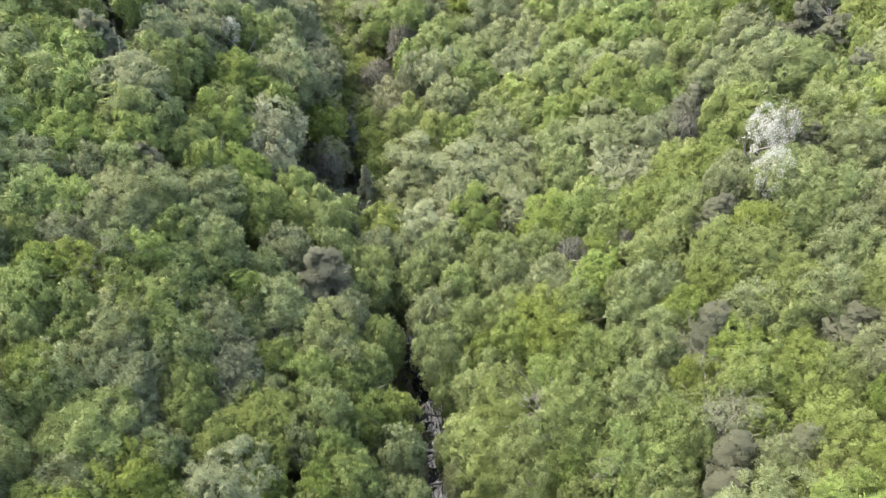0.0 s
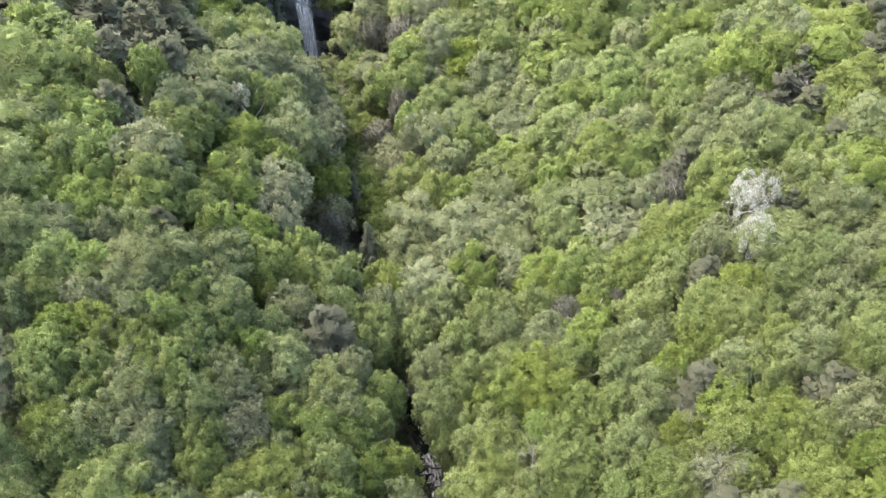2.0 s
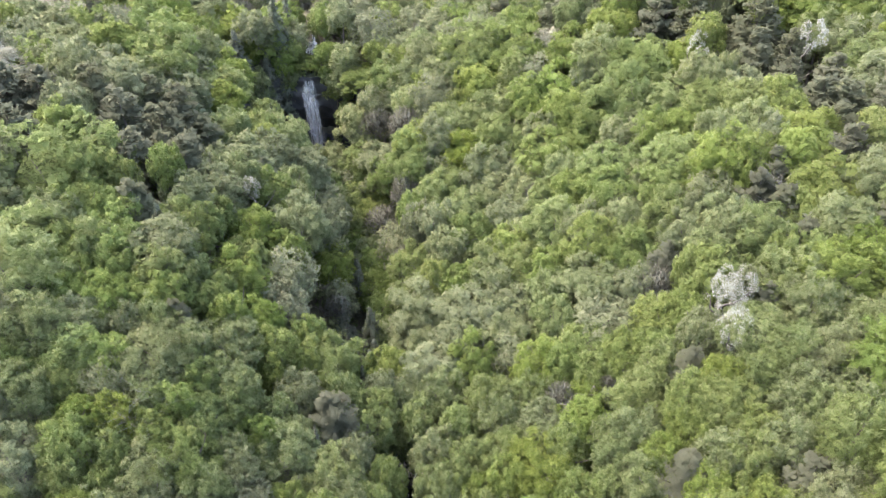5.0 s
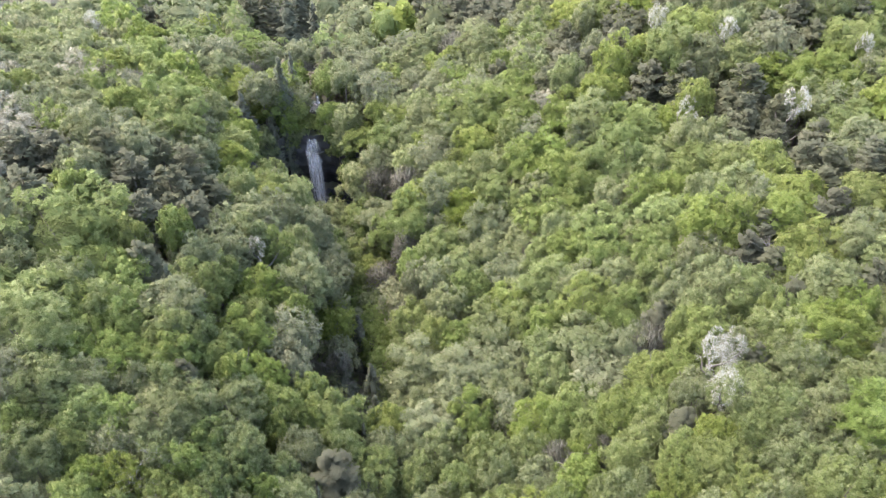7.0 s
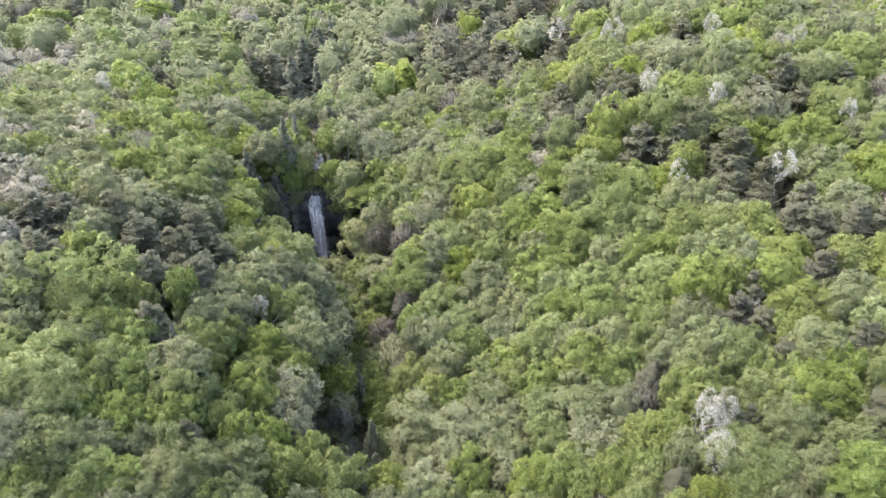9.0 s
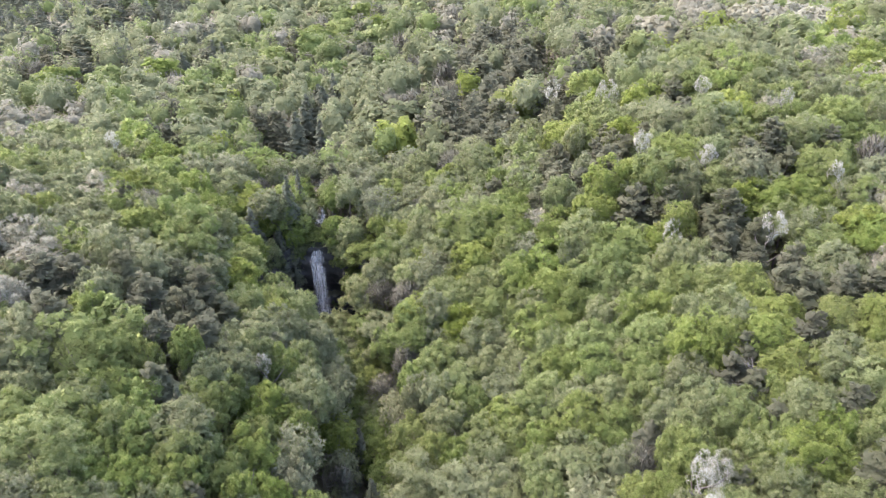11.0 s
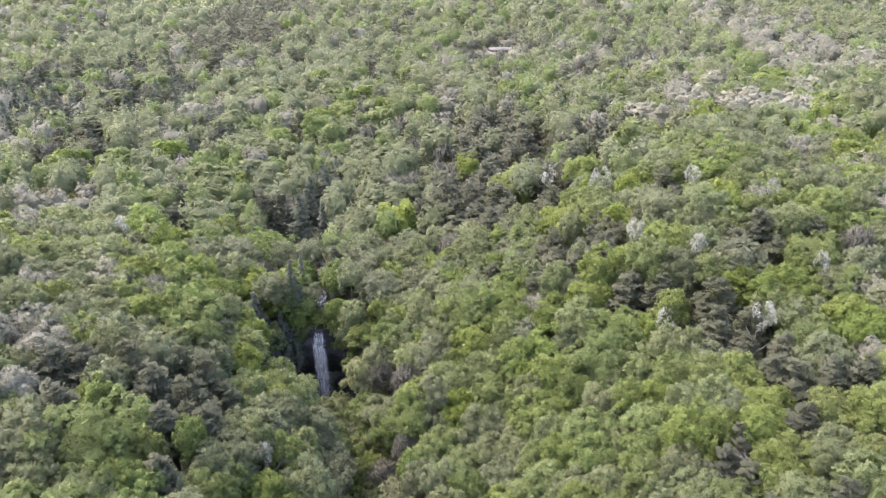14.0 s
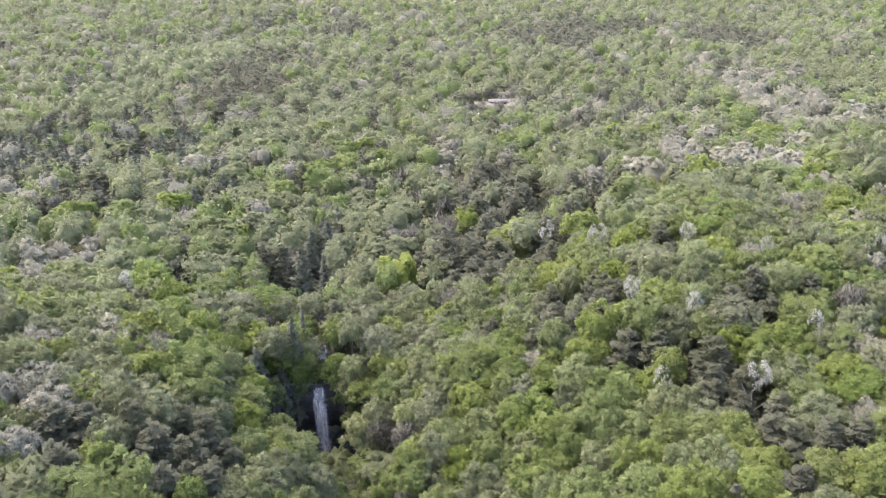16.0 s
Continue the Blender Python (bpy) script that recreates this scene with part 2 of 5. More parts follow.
def treetop(x, y):
    """Height of the canopy over (x, y)."""
    x, y = np.asarray(x, float), np.asarray(y, float)
    i, f = cells(y, ROW_Y)
    j, g = cells(x / (22 + 0.6 * np.maximum(y, 0)), COL_U)
    top = (TREETOPS[i, j] * (1 - g) + TREETOPS[i, j + 1] * g) * (1 - f) + (TREETOPS[i + 1, j] * (1 - g) + TREETOPS[i + 1, j + 1] * g) * f
    top = top + np.clip(y - 900, 0, 3000) * 0.06
    d = np.abs(x - np.interp(y, STREAM_Y, STREAM_X))
    bed = np.interp(y, BED_Y, BED_Z)
    low = np.minimum(top, bed + np.interp(y, [0, 66, 76, 98, 112, 149, 150], [21.5, 20.5, 11.0, 9.5, 13.0, 12.5, 15.0]))
    wide = np.where(y > 149, 14.0, np.interp(y, [60, 85, 105, 140], [10.0, 13.0, 10.0, 20.0]))
    return low + (top - low) * smooth(2.0, wide, d)


def ground(x, y):
    """Height of the forest floor at (x, y)."""
    x, y = np.asarray(x, float), np.asarray(y, float)
    i, f = cells(y, ROW_Y)
    j, g = cells(x / (22 + 0.6 * np.maximum(y, 0)), COL_U)
    top = (TREETOPS[i, j] * (1 - g) + TREETOPS[i, j + 1] * g) * (1 - f) + (TREETOPS[i + 1, j] * (1 - g) + TREETOPS[i + 1, j + 1] * g) * f
    z = top - 16.0 + np.clip(y - 900, 0, 3000) * 0.06
    z = z + 0.5 * np.sin(x * 0.31 + 1.3) * np.cos(y * 0.27) + 0.25 * np.sin(x * 0.83 + y * 0.61)
    d = np.abs(x - np.interp(y, STREAM_Y, STREAM_X))
    bed = np.interp(y, BED_Y, BED_Z)
    z = np.maximum(z, bed + 1.0)
    z = bed + (z - bed) * smooth(2.2, 17.0, d)
    # the knoll of the far clearing
    z = z + 11.0 * np.exp(-((x - 30) ** 2 + (y - 420) ** 2) / 24.0 ** 2)
    # the bowl under the falls, walled by the cliff
    r = np.hypot(x - BOWL[0], (y - BOWL[1]))
    shelf = np.maximum(z, LIP_Z + 0.3)
    bowl = POOL_Z - 0.8 + (shelf - POOL_Z + 0.8) * smooth(15.5, 19.0, r)
    behind = smooth(-6.0, 2.0, y - BOWL[1])
    near = 1 - smooth(19.0, 30.0, r)
    return z + (bowl - z) * behind * near


def mesh_of(name, verts, faces, mat=None, flat=True):
    """A mesh from arrays of points and of triangles or quads."""
    me = bpy.data.meshes.new(name)
    verts, faces = np.asarray(verts, dtype=np.float32), np.asarray(faces, dtype=np.int32)
    k = faces.shape[1]
    me.vertices.add(len(verts))
    me.vertices.foreach_set("co", np.ascontiguousarray(verts[:, :3]).ravel())
    me.loops.add(faces.size)
    me.loops.foreach_set("vertex_index", faces.ravel())
    me.polygons.add(len(faces))
    me.polygons.foreach_set("loop_start", np.arange(0, faces.size, k, dtype=np.int32))
    me.update(calc_edges=True)
    if not flat:
        me.shade_smooth()
    if verts.shape[1] == 6:
        me.shade_smooth()
        me.attributes.new("custom_normal", "FLOAT_VECTOR", "POINT").data.foreach_set("vector", np.ascontiguousarray(verts[:, 3:]).ravel())
    if mat:
        me.materials.append(mat)
    return me


def grid_faces(n, m, closed=False):
    """Quads of a grid of n rows of m points."""
    a = np.arange(n * m).reshape(n, m)
    if closed:
        a = np.concatenate([a, a[:, :1]], axis=1)
    return np.stack([a[:-1, :-1], a[:-1, 1:], a[1:, 1:], a[1:, :-1]], axis=-1).reshape(-1, 4)


def part(name, me, parent, label="", at=(0, 0, 0), scale=(1, 1, 1), turn=0.0):
    ob = new(name, me)
    ob.parent = parent
    ob.location, ob.scale = at, scale
    ob.rotation_euler = (0, 0, turn)
    return tagged(ob, label)


def spread(dense, step, far, grow):
    """Coordinates that are close together in the middle and widen to the horizon."""
    out, s, v = [], step, dense[1]
    while v < far:
        s *= grow
        v += s
        out.append(v)
    lo, s, v = [], step, dense[0]
    while v > -far:
        s *= grow
        v -= s
        lo.append(v)
    return np.array(lo[::-1] + list(np.arange(dense[0], dense[1] + step / 2, step)) + out)


gx, gy = spread((-110, 110), 2.0, 4500, 1.16), spread((0, 230), 2.0, 4500, 1.16)
yy, xx = np.meshgrid(gy, gx, indexing="ij")
land = np.stack([xx, yy, ground(xx, yy)], axis=-1).reshape(-1, 3)
tagged(new("ground", mesh_of("ground", land, grid_faces(len(gy), len(gx)), LITTER, flat=False)), "forest floor of brown leaf litter falling into a ravine", "ground", kind="structure")

# ---- stream ----
sy = np.concatenate([np.arange(-40, 146, 1.0)])
sx = np.interp(sy, STREAM_Y, STREAM_X)
rng = np.random.RandomState(4)
half = 1.25 + 0.4 * np.sin(sy * 0.23) + 0.35 * rng.randn(len(sy)).cumsum() * 0.1
half = np.clip(half, 0.9, 2.3)
cross = np.linspace(-1, 1, 7)
pts = np.stack([sx[:, None] + half[:, None] * cross, np.repeat(sy[:, None], 7, 1), np.repeat((np.interp(sy, BED_Y, BED_Z) + 0.35)[:, None], 7, 1) + 0.08 * rng.randn(len(sy), 7)], -1)
tagged(new("stream", mesh_of("stream", pts.reshape(-1, 3), grid_faces(len(sy), 7), STREAM, flat=False)), "dark rocky stream with white riffles in the ravine", "stream", kind="structure")
uy = np.arange(151.0, 262, 1.5)
ux = np.interp(uy, STREAM_Y, STREAM_X)
pts = np.stack([ux[:, None] + 0.6 * cross, np.repeat(uy[:, None], 7, 1), np.repeat((np.interp(uy, BED_Y, BED_Z) + 0.4)[:, None], 7, 1) + 0.06 * rng.randn(len(uy), 7)], -1)
tagged(new("upper_stream", mesh_of("upper_stream", pts.reshape(-1, 3), grid_faces(len(uy), 7), STREAM, flat=False)), "narrow stream running to the lip of the falls", "stream", kind="structure")
ang = np.linspace(0, 2 * math.pi, 36, endpoint=False)
ring = np.array([0.02, 0.4, 0.75, 1.0])
pool = np.stack([BOWL[0] + 1 + 11 * ring[:, None] * np.cos(ang) * (1 + 0.08 * np.sin(3 * ang)), BOWL[1] + 5.5 + 6.5 * ring[:, None] * np.sin(ang), np.full((4, 36), POOL_Z + 0.1)], -1)
tagged(new("plunge_pool", mesh_of("plunge_pool", pool.reshape(-1, 3), grid_faces(4, 36, True), POOL, flat=False)), "dark plunge pool at the foot of the waterfall", "pool", kind="structure")


def cascade(x, y, z, w, length, drop, turn):
    """White water sliding over ledges."""
    n, m = 14, 9
    u, v = np.meshgrid(np.linspace(0, 1, n), np.linspace(-1, 1, m), indexing="ij")
    step = np.floor(u * 4) / 4 * 0.6 + u * 0.4
    r = np.random.RandomState(int(abs(x * 7 + y * 13)))
    p = np.stack([v * w * (0.55 + 0.35 * r.rand(n, 1) + 0.2 * u) * (1 + 0.5 * r.randn(n, m) * np.abs(v)) + 0.25 * r.randn(n, m), -u * length, -step * drop + 0.25 * (1 - v * v) + 0.12 * r.randn(n, m)], -1)
    ob = tagged(new("cascade", mesh_of("cascade", p.reshape(-1, 3), grid_faces(n, m), RAPID, flat=False)), "white water tumbling over dark ledges in the stream", "cascade", "cascades of the stream")
    ob.matrix_world = pose(x, y, z, 0, 0, turn)
    return ob


cascade(-1.3, 52.0, 1.5, 1.7, 4.6, 1.0, 12)
cascade(-0.4, 45.5, 0.75, 1.5, 2.6, 0.5, 6)
cascade(0.0, 41.2, 0.8, 1.7, 7.0, 1.2, 4)
cascade(-5.2, 63.0, 1.3, 1.0, 3.0, 0.8, 20)
cascade(-8.6, 96.0, 3.3, 1.2, 3.0, 0.8, 0)
cascade(-31.2, 163.6, 25.7, 0.9, 2.6, 1.4, 6)

# ---- cliff and waterfall ----
cliff = tagged(new("cliff"), "dark wet sandstone cliff with a hollow undercut behind the falls", "cliff")
na, nz = 72, 30
th = np.linspace(radians(-14), radians(194), na)
heights = np.linspace(0, 1, nz)
tt, hh = np.meshgrid(th, heights, indexing="ij")
rng = np.random.RandomState(9)
under = 4.3 * np.exp(-((hh - 0.18) / 0.26) ** 2) * np.clip(np.sin(tt) * 1.5 - 0.25, 0, 1)
rr = 11.4 + under + 0.45 * np.sin(hh * 34 + tt * 2) * (0.4 + 0.6 * rng.rand(na, nz)) + 0.6 * np.sin(tt * 9 + hh * 3) + 0.25 * rng.randn(na, nz)
wall = np.stack([BOWL[0] + rr * np.cos(tt) * 1.12, BOWL[1] + rr * np.sin(tt), POOL_Z - 1.2 + hh * (LIP_Z + 0.5 - POOL_Z + 1.2)], -1)
tops = []
for k, (grow, rise) in enumerate(((13.5, 0.35), (16.0, 0.6), (20.0, 0.9), (25.0, -0.6))):
    tops.append(np.stack([BOWL[0] + (grow + 0.5 * np.sin(th * 11)) * np.cos(th) * 1.12, BOWL[1] + (grow + 0.5 * np.cos(th * 7)) * np.sin(th), np.full(na, LIP_Z + rise) + 0.4 * np.sin(th * 13 + k)], -1))
notch = np.exp(-((th - math.pi / 2) / 0.13) ** 2)
for t_ in tops:
    t_[:, 2] -= 0.9 * notch
shell = np.concatenate([wall.transpose(1, 0, 2), np.array(tops)], 0)
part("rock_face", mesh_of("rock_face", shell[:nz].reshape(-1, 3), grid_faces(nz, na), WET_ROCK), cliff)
part("clifftop", mesh_of("clifftop", shell[nz - 1:].reshape(-1, 3), grid_faces(len(shell) - nz + 1, na), LEDGE, flat=False), cliff, "dark mossy ledge along the cliff's edge")

fall = tagged(new("waterfall"), "tall white waterfall dropping free from a rock lip into a pool", "waterfall")
rng = np.random.RandomState(21)


def curtain(x0, width, lean, start, end, depth, seed):
    """One veil of falling water, thrown forward from the lip and fraying downwards."""
    r = np.random.RandomState(seed)
    n, m = 34, 9
    u, v = np.meshgrid(np.linspace(start, end, n), np.linspace(-1, 1, m), indexing="ij")
    w = width * (0.85 + 0.2 * smooth(0.06, 0.3, u) - 0.05 * u) * (1 + 0.03 * r.randn(n, 1).cumsum(0))
    x = x0 + lean * u + w * v * (1 + 0.25 * r.randn(1, m) * np.abs(v)) + 0.05 * r.randn(n, m) + 0.04 * r.randn(n, m).cumsum(0) * np.abs(v)
    y = FALL_Y - 0.5 - depth - 1.3 * np.sqrt(u) - 0.35 * (1 - v * v) + 0.10 * r.randn(n, m)
    z = LIP_Z + 0.3 - (LIP_Z + 0.3 - POOL_Z) * u
    body = (1 - np.abs(v) ** 2.2) * smooth(0, 0.12, (u - start) / (end - start) + 0.05) * (1 - 0.55 * smooth(0.55, 1.0, (u - start) / (end - start)) * (end < 0.98))
    return np.stack([x, y, z], -1).reshape(-1, 3), grid_faces(n, m), body.ravel()


def thickness(me, values):
    me.attributes.new("thickness", "FLOAT", "POINT").data.foreach_set("value", np.asarray(values, dtype=np.float32))
    return me


VEILS = (
    (-30.5, 1.5, 1.3, 0.2, 1.0, 0.5), (-30.8, 1.0, 1.3, 0.19, 1.0, 0.75), (-30.0, 1.2, 1.2, 0.22, 1.0, 0.6), (-30.9, 0.8, 0.9, 0.18, 0.75, 0.9),
    (-29.3, 0.8, 1.0, 0.26, 0.9, 0.5), (-31.3, 0.7, 0.9, 0.18, 0.6, 0.8), (-29.9, 0.9, 1.0, 0.2, 1.0, 1.0),
    (-29.9, 1.2, -0.9, 0.0, 0.22, 0.1), (-30.3, 0.8, -1.3, 0.0, 0.24, 0.2), (-29.5, 0.8, -0.4, 0.0, 0.24, 0.3), (-28.9, 0.5, 0.2, 0.04, 0.24, 0.4), (-30.4, 1.3, -0.5, 0.1, 0.25, 0.55),
)
for x0, width, lean, start, end, depth in VEILS:
    v, f, body = curtain(x0, width, lean, start, end, depth, int(width * 100))
    part("water_veil", thickness(mesh_of("water_veil", v, f, FALLING, flat=False), body), fall)
spray = []
n = 1500
a, q = rng.rand(n) * 2 * math.pi, np.sqrt(rng.rand(n))
c = np.stack([-29.0 + 2.2 * q * np.cos(a), FALL_Y - 2.8 + 1.6 * q * np.sin(a), POOL_Z + 0.1 + 2.2 * rng.rand(n) ** 2 * (1 - q * 0.8)], -1)
tri = c[:, None, :] + rng.randn(n, 3, 3) * 0.085
part("spray", thickness(mesh_of("spray", tri.reshape(-1, 3), np.arange(n * 3).reshape(-1, 3), FALLING), np.full(n * 3, 0.7)), fall, "white spray where the water lands")


# ---- trees ----
def sprays(centres, normals, size, r, slim=1.0, lean=None, own=0.16):
    """One small irregular leaf spray at each centre, facing about its normal; it is lit as part of the bunch that leans that way."""
    n = len(centres)
    nn = normals / (np.linalg.norm(normals, axis=1, keepdims=True) + 1e-9)
    side = np.cross(nn, r.randn(n, 3))
    side /= np.linalg.norm(side, axis=1, keepdims=True) + 1e-9
    up = np.cross(nn, side)
    s = (size * (0.65 + 0.7 * r.rand(n)))[:, None]
    a = centres + side * s * 0.62
    b = centres - side * s * (0.2 + 0.3 * r.rand(n, 1)) + up * s * 0.55 * slim
    c = centres - side * s * (0.2 + 0.3 * r.rand(n, 1)) - up * s * 0.55 * slim
    soft = normals if lean is None else lean
    soft = soft / (np.linalg.norm(soft, axis=1, keepdims=True) + 1e-9)
    soft = soft * 0.85 + nn * own
    soft /= np.linalg.norm(soft, axis=1, keepdims=True) + 1e-9
    p = np.stack([a, b, c], 1).reshape(-1, 3)
    return np.hstack([p, np.repeat(soft, 3, 0)])


# height over radius of a conifer's crown
SLIM = {"pine": 2.4, "hemlock": 3.2}


def unit(r, n):
    d = r.randn(n, 3)
    return d / np.linalg.norm(d, axis=1, keepdims=True)


def round_crown(seed, n, size, tufts=80, open_=0.0, flat=0.9, loose=0.6, proud=0.16):
    """A broadleaf crown of radius 1 round the origin: a full uneven dome, heaped with overlapping leafy tufts."""
    r = np.random.RandomState(seed)
    # tufts spread evenly over the dome and down its flanks
    k = np.arange(tufts) + 0.5
    z = 1 - 1.62 * k / tufts
    a = k * 2.39996 + 0.5 * r.randn(tufts)
    flank = np.sqrt(np.clip(1 - z * z, 0, 1)) ** 0.8
    d = np.stack([flank * np.cos(a), flank * np.sin(a), z], 1) + 0.09 * r.randn(tufts, 3)
    d /= np.linalg.norm(d, axis=1, keepdims=True)
    # limbs of uneven reach swell parts of the dome
    limb = unit(r, 9)
    swell = np.clip((d @ limb.T - 0.55) / 0.45, 0, 1) ** 1.5 * (0.9 * r.rand(9) - 0.25)
    reach = 0.80 + proud * 1.9 * swell.sum(1).clip(-0.5, 0.9) + proud * 0.44 * r.randn(tufts)
    heart = d * reach[:, None] * np.array([1, 1, flat])
    wide = (0.10 + 0.085 * r.rand(tufts)) * (140 / tufts) ** 0.4
    which = r.choice(tufts, n, p=wide ** 2 / (wide ** 2).sum())
    g = unit(r, n)
    up = d[which] * 0.8 + np.array([0, 0, 0.35])
    g[(g * up).sum(1) < -0.05] *= -1
    p = heart[which] + g * wide[which][:, None] * (0.72 + 0.36 * r.rand(n, 1)) * np.array([1, 1, 0.85])
    # sprays within the crown, on the boughs that carry the tufts
    inner = r.rand(n) < 0.2
    p[inner] *= 0.76 + 0.16 * r.rand(inner.sum(), 1)
    if open_:
        p += 0.05 * open_ * r.randn(n, 3)
    lean = g * 0.85 + d[which] * 0.25 + np.array([0, 0, 0.5])
    face = g * 0.5 + np.array([0, 0, 0.5]) + loose * 1.15 * r.randn(n, 3)
    face[(face * lean).sum(1) < 0] *= -1
    return sprays(p, face, np.full(n, size), r, 1.0, lean, 1.5 * loose - 0.25)


def twig_crown(seed, n, size):
    """A leafless crown of thin twigs."""
    r = np.random.RandomState(seed)
    d = unit(r, n)
    d[:, 2] = np.abs(d[:, 2]) * 1.1 - 0.3
    p = d * (r.rand(n, 1) ** 0.45)
    way = d * 0.7 + np.array([0, 0, 0.6]) + 0.5 * r.randn(n, 3)
    way /= np.linalg.norm(way, axis=1, keepdims=True)
    side = np.cross(way, r.randn(n, 3))
    side /= np.linalg.norm(side, axis=1, keepdims=True)
    ln = size * 2.4 * (0.6 + 0.8 * r.rand(n, 1))
    q = np.stack([p - way * ln * 0.5 + side * size * 0.2, p - way * ln * 0.5 - side * size * 0.2, p + way * ln * 0.5], 1).reshape(-1, 3)
    return np.hstack([q, np.repeat(d / np.linalg.norm(d, axis=1, keepdims=True), 3, 0)])


def cone_crown(seed, n, size):
    """A hemlock's crown: drooping boughs in tiers on a cone, radius 1 at the foot and 1 high."""
    r = np.random.RandomState(seed)
    tiers = 17
    t = r.choice(tiers, n, p=np.linspace(1.6, 0.35, tiers) / np.linspace(1.6, 0.35, tiers).sum())
    boughs = r.rand(tiers, 11) * 2 * math.pi
    a = boughs[t, r.randint(0, 11, n)] + 0.16 * r.randn(n)
    h = (t + 0.5) / tiers
    reach = (1 - h) ** 0.75 * (0.72 + 0.4 * r.rand(n))
    q = reach * r.rand(n) ** 0.6
    p = np.stack([q * np.cos(a), q * np.sin(a), 0.06 + 0.92 * h - 0.10 * q + 0.02 * r.randn(n)], 1)
    nrm = np.stack([0.45 * np.cos(a), 0.45 * np.sin(a), np.full(n, 0.9)], 1) + 0.45 * r.randn(n, 3)
    p[:, 2] *= SLIM["hemlock"]
    nrm[nrm[:, 2] < 0] *= -1
    return sprays(p, nrm, np.full(n, size), r, 1.0, np.stack([np.cos(a), np.sin(a), np.full(n, 1.0)], 1))


def pine_crown(seed, n, size):
    """A pine's crown: boughs in loose whorls that carry flat feathery plates of needles, open between, radius 1 and 1 high."""
    r = np.random.RandomState(seed)
    k = 44
    h = np.linspace(0.08, 0.97, k) + 0.015 * r.randn(k)
    a = np.arange(k) * 2.4 + 0.5 * r.randn(k)
    reach = np.clip(1.25 * (1.06 - h) ** 0.62, 0.12, 1.0) * (0.7 + 0.4 * r.rand(k))
    share = reach ** 1.2 + 0.12
    w = r.choice(k, n, p=share / share.sum())
    along = r.rand(n) ** 0.55
    aim = a[w] + (0.55 * r.randn(n)) * (0.35 + 0.65 * (1 - along))
    q = reach[w] * along
    way = np.stack([np.cos(aim), np.sin(aim), np.full(n, 0.12)], 1)
    p = way * q[:, None]
    p[:, 2] = (h[w] + 0.035 * q + 0.014 * r.randn(n)) * SLIM["pine"]
    nrm = np.array([0, 0, 1.0]) + 0.5 * r.randn(n, 3)
    nrm[nrm[:, 2] < 0] *= -1
    lean = np.array([0, 0, 0.95]) + way * 0.35
    return sprays(p, nrm, np.full(n, size * 1.5), r, 0.42, lean, 0.25)


def tube(path, radii, sides):
    """A tapered branch along a path."""
    path = np.asarray(path, float)
    way = np.gradient(path, axis=0)
    way /= np.linalg.norm(way, axis=1, keepdims=True) + 1e-9
    ref = np.where(np.abs(way[:, 2:3]) > 0.9, np.array([[1.0, 0, 0]]), np.array([[0, 0, 1.0]]))
    u = np.cross(way, ref)
    u /= np.linalg.norm(u, axis=1, keepdims=True) + 1e-9
    w = np.cross(way, u)
    a = np.linspace(0, 2 * math.pi, sides, endpoint=False)
    ring = path[:, None] + np.asarray(radii)[:, None, None] * (u[:, None] * np.cos(a)[None, :, None] + w[:, None] * np.sin(a)[None, :, None])
    return ring.reshape(-1, 3), grid_faces(len(path), sides, True)


def joined(tubes):
    v, f, k = [], [], 0
    for a, b in tubes:
        v.append(a)
        f.append(b + k)
        k += len(a)
    return np.concatenate(v), np.concatenate(f)


def trunk_mesh(seed, limbs=5, straight=False, mat=None, thick=0.016, spread_=0.14, twigs=0, rise=1.0):
    """A trunk 1 high with limbs that rise out of it."""
    r = np.random.RandomState(seed)
    z = np.array([-0.06, 0.0, 0.04, 0.3, 0.6, 0.93 if straight else 0.82])
    bend = np.cumsum(np.vstack([[0, 0], r.randn(5, 2) * (0.003 if straight else 0.012)]), 0)
    stem = np.column_stack([bend, z])
    tubes = [tube(stem, thick * np.array([1.5, 1.35, 1.05, 0.85, 0.6, 0.15]), 6)]
    for i in range(limbs):
        h = 0.46 + 0.34 * i / max(limbs - 1, 1)
        a = i * 2.4 + r.rand()
        start = np.array([np.interp(h, z, stem[:, 0]), np.interp(h, z, stem[:, 1]), h])
        out = np.array([math.cos(a), math.sin(a), 0])
        reach = spread_ * (1.15 - 0.6 * (h - 0.4)) * (0.7 + 0.5 * r.rand())
        p = np.array([start, start + out * reach * 0.4 + [0, 0, 0.05 * rise], start + out * reach * 0.8 + [0, 0, 0.13 * rise], start + out * reach + [0, 0, 0.2 * rise]])
        if twigs:
            p[1:] += r.randn(3, 3) * 0.03
        tubes.append(tube(p, thick * np.array([0.5, 0.38, 0.24, 0.06]), 5))
        for j in range(twigs):
            f = 0.3 + 0.6 * (j + r.rand()) / twigs
            s = p[1] + (p[3] - p[1]) * f
            w = out * 0.5 + np.array([*(r.randn(2) * 0.8), 0.5 + 0.4 * r.rand()])
            q = np.array([s, s + w * 0.05, s + w * 0.09 + r.randn(3) * 0.012, s + w * 0.15 + r.randn(3) * 0.02])
            tubes.append(tube(q, thick * np.array([0.22, 0.16, 0.10, 0.03]), 4))
    return mesh_of("trunk", *joined(tubes), mat or BARK, flat=False)


